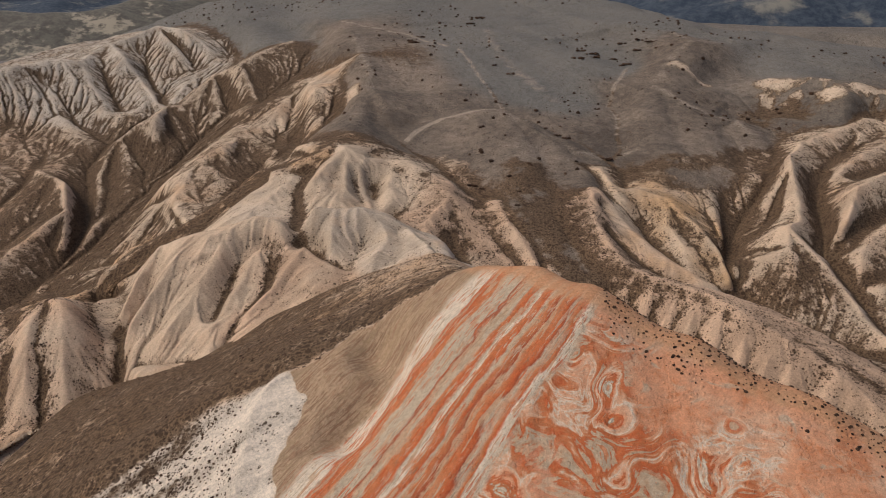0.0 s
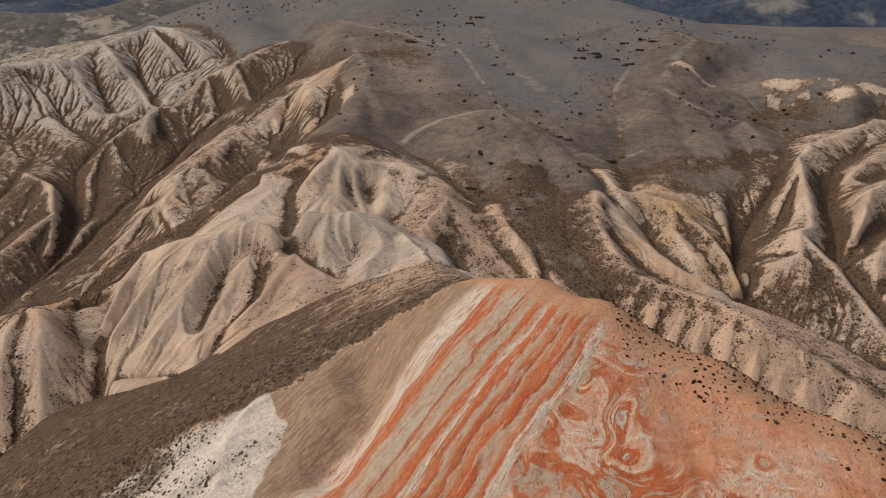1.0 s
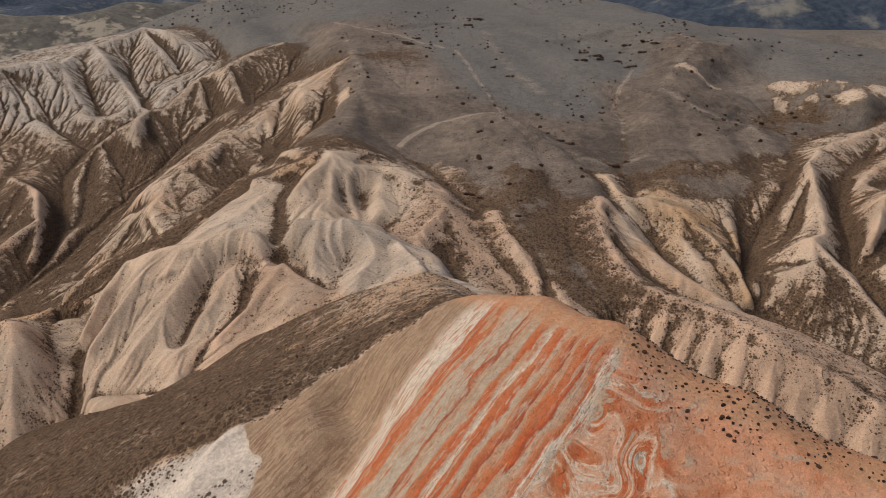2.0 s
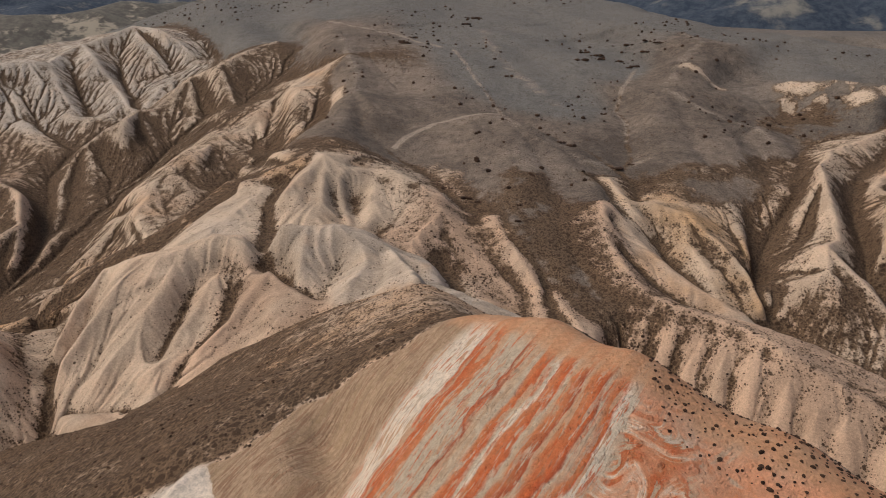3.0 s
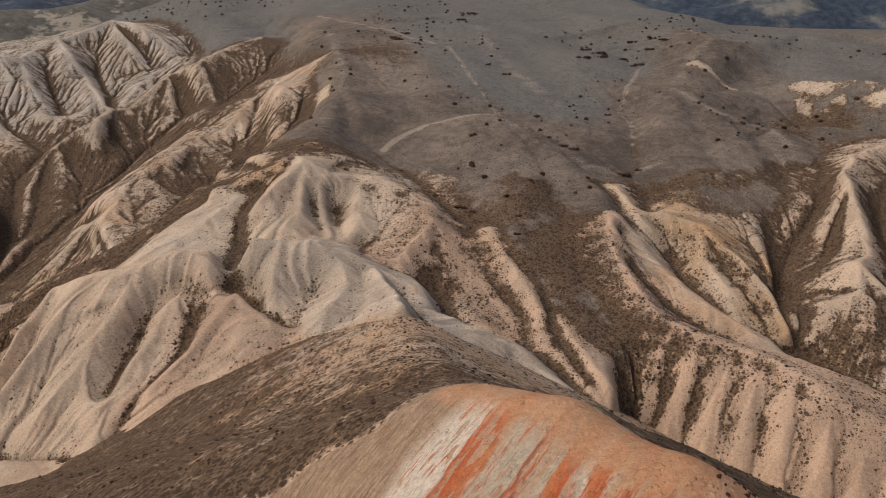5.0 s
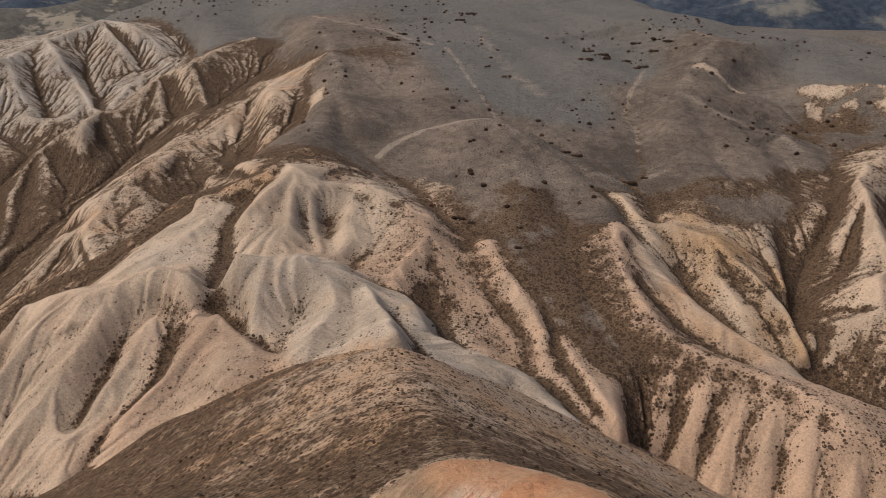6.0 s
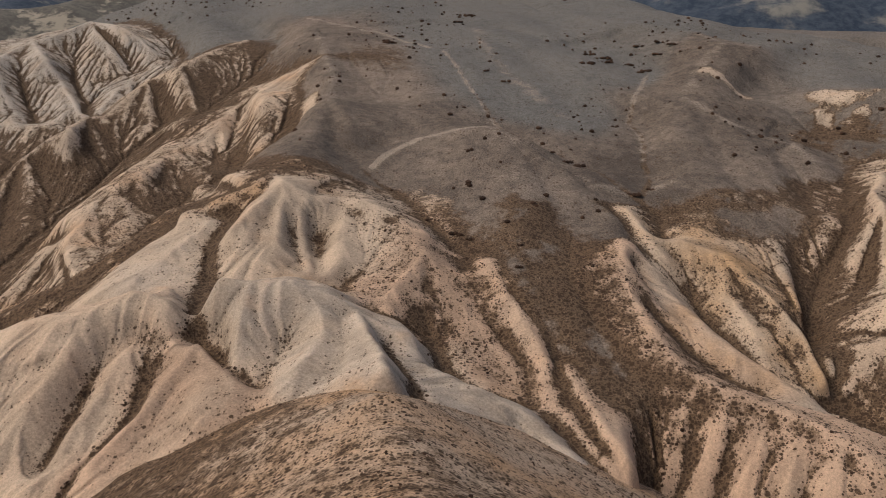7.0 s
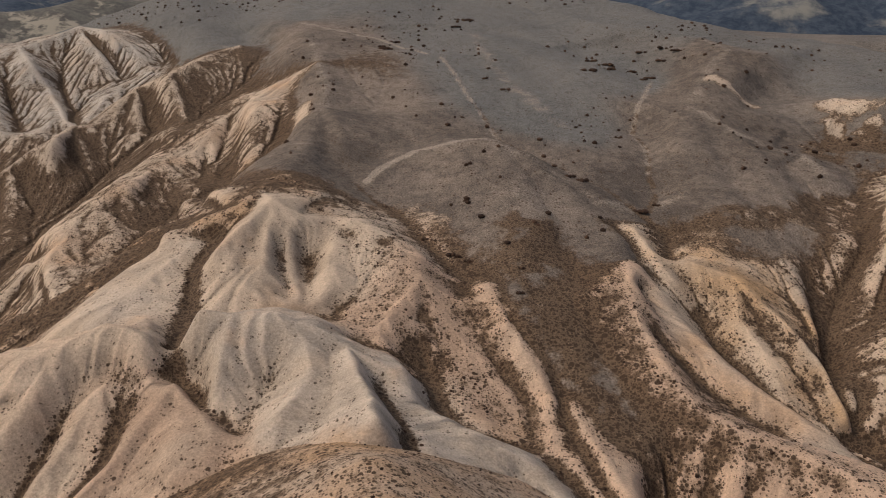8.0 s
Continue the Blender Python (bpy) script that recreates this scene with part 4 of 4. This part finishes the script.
class Eroded:
    """A stretch of land on a regular grid, worn by water: how far it sank, where water gathers, and where it bulges or is hollow."""

    def __init__(self, x0, x1, y0, y1, cell, rounds, power, hem, seed):
        self.x0, self.y0, self.cell, self.hem = x0, y0, cell, hem
        x, y = np.meshgrid(np.arange(x0, x1, cell), np.arange(y0, y1, cell))
        self.shape = x.shape
        first, self.owner, _, traits, gully = survey(x, y)
        chance = np.random.default_rng(seed)
        grass, rill = traits[..., 1], traits[..., 5]
        rough = fbm(x / (9 * cell), y / (9 * cell), seed, 4, 0.65)
        z = first + 0.42 * cell * rough * (1 - 0.8 * grass) * np.clip(rill, 0.3, 1.5)
        hard = (power * (1 - 0.72 * np.clip(grass, 0, 1)) * (0.55 + 0.45 * np.clip(rill, 0, 2))).ravel()
        water = np.ones(z.size)
        for n in range(rounds):
            for _ in range(4):
                low = np.minimum.reduce([np.roll(z, s, a) for s, a in ((1, 0), (-1, 0), (1, 1), (-1, 1))])
                z = np.maximum(z, np.where(z < low, low + 0.01, z))
            to = receivers(z, cell, chance)
            order = np.argsort(-z.ravel(), kind="stable")
            to_list, order = to.tolist(), order.tolist()
            gathered = [cell * cell] * z.size
            for i in order:
                j = to_list[i]
                if j != i:
                    gathered[j] += gathered[i]
            water = np.array(gathered)
            rate = (hard * np.minimum(water, 1500.0) ** 0.45 / cell).tolist()
            level = z.ravel().tolist()
            for i in reversed(order):
                j = to_list[i]
                if j != i:
                    f = rate[i]
                    level[i] = (level[i] + f * level[j]) / (1 + f)
            z = np.array(level).reshape(z.shape)
            z = z + 0.05 * (np.roll(z, 1, 0) + np.roll(z, -1, 0) + np.roll(z, 1, 1) + np.roll(z, -1, 1) - 4 * z)
        sunk = np.clip(z - first, -5.0, 1.5)
        z = first + sunk
        narrow, wide = max(1, int(round(1.2 / cell))), max(2, int(round(4.0 / cell)))
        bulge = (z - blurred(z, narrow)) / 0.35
        swell = (z - blurred(z, wide)) / 1.3
        stream = np.log10(water.reshape(z.shape) / 4.0)
        self.layers = np.concatenate([np.stack([z, np.clip(bulge, -2, 2), np.clip(swell, -2, 2), np.clip(stream, 0, 4), gully], -1), traits], -1).astype(np.float32)

    def sample(self, x, y):
        """The layers and the owners at any points, and how much they count there: they fade out along the edge."""
        rows, columns = self.shape
        i, j = (x - self.x0) / self.cell, (y - self.y0) / self.cell
        edge = np.minimum(np.minimum(i, columns - 1 - i), np.minimum(j, rows - 1 - j)) * self.cell
        i, j = np.clip(i, 0, columns - 1.01), np.clip(j, 0, rows - 1.01)
        a, b = i.astype(int), j.astype(int)
        u, v = (i - a)[..., None].astype(np.float32), (j - b)[..., None].astype(np.float32)
        g = self.layers
        mean = g[b, a] * (1 - u) * (1 - v) + g[b, a + 1] * u * (1 - v) + g[b + 1, a] * (1 - u) * v + g[b + 1, a + 1] * u * v
        return mean, self.owner[np.rint(j).astype(int), np.rint(i).astype(int)], smooth(2, self.hem, edge)


WORN_FAR = Eroded(-370, 330, 150, 730, 1.0, 7, 0.058, 30, 3)
WORN_NEAR = Eroded(-160, 190, 165, 350, 0.45, 7, 0.030, 14, 4)


def terrain(x, y):
    """The worn land at any points: height, owner, soils, nearness of a gully, bulges at two scales, and where water gathers."""
    shape = x.shape
    x, y = x.ravel(), y.ravel()
    layers, owner, count = WORN_FAR.sample(x, y)
    open_land = count < 1
    if open_land.any():
        z, own, _, traits, gully = survey(x[open_land], y[open_land])
        zero = 0 * z
        plain = np.concatenate([np.stack([z, zero, zero, zero, gully], -1), traits], -1)
        share = count[open_land][:, None]
        layers[open_land] = layers[open_land] * share + plain * (1 - share)
        owner[open_land] = np.where(count[open_land] > 0.5, owner[open_land], own)
    near, own, share = WORN_NEAR.sample(x, y)
    layers = layers * (1 - share[:, None]) + near * share[:, None]
    owner = np.where(share > 0.5, own, owner)
    part = lambda k: layers[:, k].reshape(shape).astype(float)
    return part(0), owner.reshape(shape), layers[:, 5:].reshape(*shape, -1), part(4), part(1), part(2), part(3)


# a coarse survey tells which landform owns which stretch
PLAN_X, PLAN_Y = np.arange(-440, 441, 4.0), np.arange(-20, 860, 4.0)
PLAN = terrain(*np.meshgrid(PLAN_X, PLAN_Y))


def coarse(x, y):
    """Height and index in the coarse survey."""
    i, j = np.clip((x - PLAN_X[0]) / 4, 0, len(PLAN_X) - 1.01), np.clip((y - PLAN_Y[0]) / 4, 0, len(PLAN_Y) - 1.01)
    a, b = i.astype(int), j.astype(int)
    u, v, z = i - a, j - b, PLAN[0]
    return z[b, a] * (1 - u) * (1 - v) + z[b, a + 1] * u * (1 - v) + z[b + 1, a] * (1 - u) * v + z[b + 1, a + 1] * u * v, b, a


def traced(z, cell, grain, reach, seed):
    """Noise drawn out down the slopes: each point takes the mean of what lies up and down its own line of flow."""
    k = max(1, int(round(1.6 / cell)))
    for axis in (0, 1):
        z = sum(np.roll(z, i, axis) for i in range(-k, k + 1)) / (2 * k + 1)
    slope_y, slope_x = np.gradient(z, cell)
    size = np.sqrt(slope_x**2 + slope_y**2) + 1e-6
    step_x, step_y = slope_x / size, slope_y / size
    chance = np.random.default_rng(seed).standard_normal(z.shape)
    k = max(1, int(round(grain / cell / 2)))
    for axis in (0, 1):
        chance = sum(np.roll(chance, i, axis) for i in range(-k, k + 1)) / (2 * k + 1)
    rows, columns = z.shape
    total = chance.copy()
    pace = max(1.0, grain / cell * 0.8)
    for way in (1, -1):
        j, i = np.meshgrid(np.arange(rows, dtype=float), np.arange(columns, dtype=float), indexing="ij")
        for n in range(int(reach / (pace * cell))):
            a, b = np.clip(np.rint(j).astype(int), 0, rows - 1), np.clip(np.rint(i).astype(int), 0, columns - 1)
            j, i = j + way * pace * step_y[a, b], i + way * pace * step_x[a, b]
            a, b = np.clip(np.rint(j).astype(int), 0, rows - 1), np.clip(np.rint(i).astype(int), 0, columns - 1)
            total = total + chance[a, b]
    for axis in (0, 1):
        total = (np.roll(total, 1, axis) + 2 * total + np.roll(total, -1, axis)) / 4
    return total / total.std()


SPOTS = []


def scatter_spots(form, x, y, z, mine, fields):
    """Remember where single shrubs may stand: where the scrub is thin, on the landforms within reach."""
    if form.soil["grass"] > 0.9 or form.cell > 0.75:
        return
    chance = np.random.default_rng(len(SPOTS) + 40)
    patch = fbm(x / 7, y / 7, 97, 2)
    share = smooth(0.28, 0.6, fields["cover"] + 0.35 * patch) * smooth(1.0, 0.75, fields["cover"])
    pick = mine & (chance.random(x.shape) < 0.26 * form.cell**2 * share)
    SPOTS.append(np.stack([x[pick], y[pick], z[pick]], -1))


def raise_landform(k, form):
    mine_too = [n for n, c in enumerate(CRESTS) if c[0] == k]
    own = rings(np.isin(PLAN[1], mine_too), 2)
    rows, columns = np.nonzero(own.any(1))[0], np.nonzero(own.any(0))[0]
    x, y = np.meshgrid(np.arange(PLAN_X[columns[0]], PLAN_X[columns[-1]], form.cell), np.arange(PLAN_Y[rows[0]], PLAN_Y[rows[-1]], form.cell))
    z, b, a = coarse(x, y)
    # what lies under the striped hill is left out
    some = own[b, a] & (striped_height(x, y)[0] < z + 6)
    found = terrain(x[some], y[some])
    owner, traits, gully, bulge, swell, stream = np.full(x.shape, -1), np.zeros((*x.shape, TRAITS.shape[1])), *(np.zeros(x.shape) for _ in range(4))
    z[some], owner[some], traits[some], gully[some], bulge[some], swell[some], stream[some] = found
    mine = np.isin(owner, mine_too)
    streak = traced(z, form.cell, 1.0, 14.0, 3 * k + 1) if form.soil["grass"] < 0.9 else np.zeros(x.shape)
    bare = 1 - np.clip(traits[..., 1], 0, 1)
    z = z + 0.05 * streak * bare
    facing = upward(z, form.cell)
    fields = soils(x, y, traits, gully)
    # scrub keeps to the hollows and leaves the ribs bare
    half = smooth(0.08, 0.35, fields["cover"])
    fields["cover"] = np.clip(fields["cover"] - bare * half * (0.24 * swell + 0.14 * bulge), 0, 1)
    plain = 1 - 0.7 * smooth(0.25, 0.6, fields["cover"])
    # flute follows the bulge and carries the clay's painted crease shade
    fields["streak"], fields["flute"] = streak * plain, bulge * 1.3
    scatter_spots(form, x, y, z, mine, fields)
    # the rim dips under the neighbours
    hem = rings(mine, 1)
    z = np.where(mine, z, np.where(hem, z - 0.04, z - 0.5))
    base = new(form.name)
    base.location = (*form.lines[0][len(form.lines[0]) // 2][:2], 0)
    pieces = [("main_ridge" if n == 0 else "spur", owner == line) for n, line in enumerate(mine_too)]
    if len(pieces) == 1:
        # a single crest parts its two flanks
        line = form.lines[0]
        (ax, ay), (bx, by) = line[0][:2], line[-1][:2]
        one_side = (x - ax) * (by - ay) - (y - ay) * (bx - ax) > 0
        pieces = [("flank", mine & one_side), ("flank", mine & ~one_side)]
    # every cell goes to one part; the rim follows its neighbours
    which = np.full(x.shape, -1)
    for n, (name, own_part) in enumerate(pieces):
        which[own_part & mine] = n
    for _ in range(2):
        grown = which.copy()
        for shift, axis in ((1, 0), (-1, 0), (1, 1), (-1, 1)):
            grown = np.where(grown < 0, np.roll(which, shift, axis), grown)
        which = grown
    whole = which >= 0
    whole = whole & np.roll(whole, -1, 0) & np.roll(whole, -1, 1) & np.roll(np.roll(whole, -1, 0), -1, 1)
    for n, (name, own_part) in enumerate(pieces):
        mask = (which == n) & whole
        if mask.sum() < 30:
            continue
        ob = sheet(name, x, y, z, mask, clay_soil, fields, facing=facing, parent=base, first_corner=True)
        ob.matrix_parent_inverse = Matrix.Translation(base.location).inverted()
    return tagged(base, form.label, "hill")


for k, form in enumerate(LANDFORMS):
    raise_landform(k, form)

# the striped hill
x, y = np.meshgrid(np.arange(-95, 150, 0.4), np.arange(-5, 232, 0.4))
z, away = striped_height(x, y)
base = coarse(x, y)[0]
streak, flute = traced(z, 0.4, 1.0, 6.0, 901), traced(z, 0.4, 2.6, 14.0, 902)
across = 0.777 * x - 0.630 * y
edge = y - np.interp(x, [-70, -55, -45, -33, -24, -15, -4, 6, 10, 13, 21, 36, 48, 64, 90], [92, 102, 108, 110.5, 112.5, 118, 121, 127, 126, 124, 112, 103, 95, 84, 66]) + 2.5 * fbm(x / 8, y / 8, 91, 3)
brown = smooth(-2.0, 2.5, edge)
# the white spur: a wedge that widens downhill from its sharp top, bare on one side and dotted on the other
ridge_line = along(x, y, [(-25.5, 115), (-30.5, 104.5), (-29.5, 92), (-30, 70)])[0]
white_spur = smooth(-1.2, 1.2, np.interp(y, [70, 88, 104, 113], [-23, -24, -22.5, -26.5]) - x + 1.6 * fbm(x / 5, y / 5, 99, 3)) * (1 - brown)
red = (1 - white_spur) * (1 - smooth(-1.5, 2.0, edge))
z = z + (0.014 * streak + 0.012 * flute) * smooth(2, 9, away) * (1 - 0.6 * brown) + 2.0 * np.exp(-ridge_line / 4) * (1 - brown)
dotted = smooth(-31, -47, x) * white_spur
fields = dict(cover=np.clip(0.22 + (0.66 - np.interp(y, [130, 150, 172], [0, 0.18, 0.42]) * smooth(-36, -6, x)) * brown + 0.36 * dotted - 0.2 * white_spur * (1 - dotted) + 0.14 * fbm(x / 12, y / 12, 95, 3), 0, 1), grass=0 * x, ochre=0.30 * (1 - white_spur), pink=0.45 * (1 - white_spur), grey=0.40 * white_spur, chalk=white_spur * (0.95 - 0.35 * smooth(-30, -55, x)), worn=0 * x, streak=streak * (1 - 0.9 * brown) * (1 - 0.85 * red) * (1 - 0.6 * white_spur), flute=flute * (1 - 0.9 * brown) * (1 - 0.85 * red), red=red, away=away)
facing = upward(z, 0.4)
shown = z > base - 1.0
hill = new("striped_hill")
hill.location = (0, 110, 0)
kinds = np.where(brown > 0.5, 0, np.where(white_spur > 0.45, 1, np.where(across > -72, 2, 3)))
for n, (name, label) in enumerate((("scrub_flank", "dark brown scrub flank with cattle terraces"), ("white_spur", "bare white clay spur"), ("striped_face", "red, orange and white striped clay face"), ("tan_slope", "tan earth slope"))):
    # a face belongs to the kind of its first corner
    mask = (kinds == n) & shown
    ob = sheet(name, x, y, z, mask, striped_soil, fields, facing=facing, parent=hill, first_corner=True)
    ob.matrix_parent_inverse = Matrix.Translation(hill.location).inverted()
    tagged(ob, label)
tagged(hill, "foreground hill with a red and white striped clay face and a brown scrub flank", "hill")
# plants may stand anywhere near these spots, not on the grid itself
slope_y, slope_x = np.gradient(z, 0.4)
chance = np.random.default_rng(12)
step_x, step_y = chance.uniform(-0.4, 0.4, x.shape), chance.uniform(-0.4, 0.4, x.shape)
SPOTS_NEAR = np.stack([x + step_x, y + step_y, z + slope_x * step_x + slope_y * step_y, brown, away, shown], -1)[::2, ::2]

# the ground itself: one sheet, fine in the middle and coarse towards the horizon
outer = [760, 850, 960, 1100, 1280, 1500, 1800, 2200, 2700, 3400, 4400]
xs = np.concatenate([[-4400, -3400, -2700, -2200, -1800], np.arange(-1500, -340, 14), np.arange(-340, 341, 2.5), np.arange(352, 1500, 14), [1800, 2200, 2700, 3400, 4400]])
ys = np.concatenate([[-3000, -2000, -1200, -700, -400, -200, -100], np.arange(-60, 20, 8), np.arange(20, 720, 2.5), np.arange(720, 1500, 9), np.arange(1500, 4700, 40)])
x, y = np.meshgrid(xs, ys)
z, owner, traits, gully = terrain(x, y)[:4]
fields = soils(x, y, np.where((owner < 0)[..., None], np.array([0.5, 1, 0, 0, 0.3, 0.3]), traits), gully)
fields["streak"], fields["flute"] = 0 * x, 0 * x
z = np.where(owner >= 0, z - 2.5, z)
near = (y < 800) & (np.abs(x) < 1500) | (y < 0)
tagged(sheet("ground", x, y, z, near, clay_soil, fields), "grey-brown dry grass ground on valley floors and upland", "ground", kind="structure")
tagged(sheet("backdrop", x, y, z, ~near, far_soil, fields, all_four=True), "far dark wooded mountains beyond a basin, with blue haze painted into their colour", "mountains", kind="structure")


# ---- plants ----
def leaf_material():
    m, n = material("dry_brush")
    at = n.place()
    tone = n.node("ShaderNodeObjectInfo").outputs["Random"]
    isle = n.node("ShaderNodeNewGeometry").outputs["Random Per Island"]
    colour = n.mix((0.040, 0.023, 0.015), (0.105, 0.060, 0.037), n.maths("FRACT", n.maths("ADD", tone, isle)))
    colour = n.times(colour, n.maths("ADD", 0.6, n.maths("MULTIPLY", n.noise(at, 7.0, 3, 0.7), 0.8)))
    n.finish(colour, 0.9, 0.6, n.noise(at, 9.0, 3, 0.7))
    return m


brush_leaf = leaf_material()


def clump(seed, rings_of, flat):
    """Points and faces of one ragged, flattened clump a metre across."""
    bm = bmesh.new()
    bmesh.ops.create_icosphere(bm, subdivisions=rings_of, radius=0.5)
    for v in bm.verts:
        bulge = 1 + 0.45 * noise.noise(v.co * 3.1 + Vector((seed * 7.7, seed * 3.3, 0)))
        v.co = Vector((v.co.x * bulge, v.co.y * bulge * (0.75 + 0.25 * (seed % 3) / 2), max(-0.12, v.co.z * bulge * flat + 0.12)))
    points, faces = np.array([v.co[:] for v in bm.verts]), np.array([[v.index for v in f.verts] for f in bm.faces])
    bm.free()
    return points, faces


def plain_mesh(name, points, faces, material):
    me = bpy.data.meshes.new(name)
    me.from_pydata(points.tolist(), [], faces.tolist())
    me.materials.append(material)
    me.update()
    return me


def strew(name, label, spots, sizes, variants, material, seed):
    """All the plants of one stretch in one mesh."""
    chance = np.random.default_rng(seed)
    points, faces, start = [], [], 0
    for spot, size in zip(spots, sizes):
        p, f = variants[chance.integers(len(variants))]
        turn = chance.random() * 6.283
        c, s = math.cos(turn), math.sin(turn)
        q = p @ np.array([[c, s, 0], [-s, c, 0], [0, 0, 1]]) * size + spot
        points.append(q)
        faces.append(f + start)
        start += len(p)
    ob = new(name, plain_mesh(name, np.concatenate(points), np.concatenate(faces), material))
    return tagged(ob, label, "shrubs", kind="stuff")


small_clumps = [clump(k, 1, 0.75) for k in range(7)]
fine_clumps = [clump(k + 20, 2, 0.75) for k in range(6)]
chance = np.random.default_rng(5)

# single shrubs along the red crest and on the pale slope below the white spur
shrub_meshes = [plain_mesh("shrub", p, f, brush_leaf) for p, f in fine_clumps]
flat = SPOTS_NEAR.reshape(-1, 6)
crest_zone = (flat[:, 5] > 0) & (flat[:, 0] > 24) & (flat[:, 4] < 6.5) & (flat[:, 3] < 0.5) & (flat[:, 0] < 80)
below_spur = (flat[:, 5] > 0) & (flat[:, 0] < -31) & (flat[:, 0] > -58) & (flat[:, 3] < 0.4) & (flat[:, 1] > 78)
OTHERS = []
for zone, count, label in ((crest_zone, 150, "small dark dry shrub on the red clay crest"), (below_spur, 140, "small dark dry shrub on the pale clay slope")):
    some = flat[zone]
    # they gather in drifts
    thick = 1.6 * fbm(some[:, 0] / 4, some[:, 1] / 4, 61, 3) - (0.05 * some[:, 4] if zone is crest_zone else 0)
    order = np.argsort(-(thick + 0.55 * chance.random(len(some))))[: count * 6]
    picked = some[chance.choice(order, min(len(order), 5 * count), replace=False)]
    OTHERS.append(picked[count:, :3])
    for x0, y0, z0, *_ in picked[:count]:
        ob = new("shrub", shrub_meshes[chance.integers(len(shrub_meshes))])
        size = 0.2 + 0.4 * chance.random() ** 1.6
        ob.matrix_world = pose(x0, y0, z0 - 0.04, 0, 0, 360 * chance.random()) @ Matrix.Diagonal((size * 1.25, size, size * 0.9, 1))
        tagged(ob, label, "shrub", "shrubs on the striped hill")

# the rest, too many to count
others = np.concatenate(OTHERS)
strew("scrub", "small dark tufts among the shrubs of the striped hill", others - (0, 0, 0.04), 0.2 + 0.35 * chance.random(len(others)) ** 1.6, small_clumps, brush_leaf, 9)
spots = np.concatenate(SPOTS)
sizes = 0.3 + 0.65 * chance.random(len(spots)) ** 2.2
strew("scrub", "scattered dark dry shrubs on the clay hills", spots - (0, 0, 0.05), sizes, small_clumps, brush_leaf, 6)
flank = flat[(flat[:, 5] > 0) & (flat[:, 3] > 0.4)]
pick = chance.random(len(flank)) < 0.085 * (1 + fbm(flank[:, 0] / 9, flank[:, 1] / 9, 63, 2))
strew("scrub", "low dark brown scrub on the hill's flank", flank[pick][:, :3] - (0, 0, 0.05), 0.22 + 0.45 * chance.random(pick.sum()) ** 2, small_clumps, brush_leaf, 7)

# thorn thickets on the upland: x, y, length of the thicket
THICKETS = [(-15, 548, 7), (-19, 530, 9), (-22, 536, 5), (28, 600, 9), (20, 583, 7), (91, 518, 7), (96, 508, 9), (97, 499, 8), (84, 489, 9), (109, 502, 6), (119, 524, 6), (131, 521, 9), (135, 512, 9), (125, 508, 7),
            (115, 489, 6), (111, 485, 5), (34, 491, 4), (38, 506, 4), (31, 474, 4), (40, 461, 5), (58, 357, 6), (54, 360, 5), (49, 366, 4), (74, 337, 5), (82, 345, 4), (12, 301, 4), (16, 297, 3), (30, 288, 2), (28, 276, 2.5), (4, 313, 2.5), (82, 407, 3)]


clump_meshes = [plain_mesh("clump", p, f, brush_leaf) for p, f in fine_clumps]


def thicket(seed, length, at, turn):
    """One thicket: ragged clumps that grow into each other."""
    r = np.random.default_rng(seed)
    base = new("thorn_thicket")
    base.matrix_world = pose(*at, 0, 0, turn)
    for k in range(9 if length > 4 else 5):
        size = (0.24 + 0.20 * r.random()) * length ** 0.5 * 2.0
        ob = new("clump", clump_meshes[r.integers(len(clump_meshes))])
        ob.parent = base
        ob.matrix_local = pose((r.random() - 0.5) * length * 0.8, (r.random() - 0.5) * length * 0.3, 0.15 * size, 0, 0, 360 * r.random()) @ Matrix.Diagonal((size, size, size * 0.85, 1))
    return base


places = np.array(THICKETS)
heights = terrain(places[:, 0], places[:, 1])[0]
for k, ((x0, y0, length), z0) in enumerate(zip(THICKETS, heights)):
    tagged(thicket(200 + k, length, (x0, y0, float(z0) - 0.15), (37 * k) % 40 - 20), "dark leafless thorn thicket on dry grass", "bush", "thickets on the grass upland")

# lone bushes dotted over the grass
r = np.random.default_rng(77)
spots = np.stack([r.uniform(-260, 300, 4000), r.uniform(300, 780, 4000)], -1)
found = terrain(spots[:, 0], spots[:, 1])
fit_here = (found[2][:, 1] > 0.6) & (fbm(spots[:, 0] / 60, spots[:, 1] / 60, 65, 2) + 0.5 * r.random(4000) > 0.22)
spots = np.column_stack([spots[fit_here], found[0][fit_here] - 0.1])
strew("lone_bushes", "lone dark bushes dotted over the grass upland", spots, 0.6 + 2.2 * r.random(len(spots)) ** 2.2, small_clumps, brush_leaf, 8)
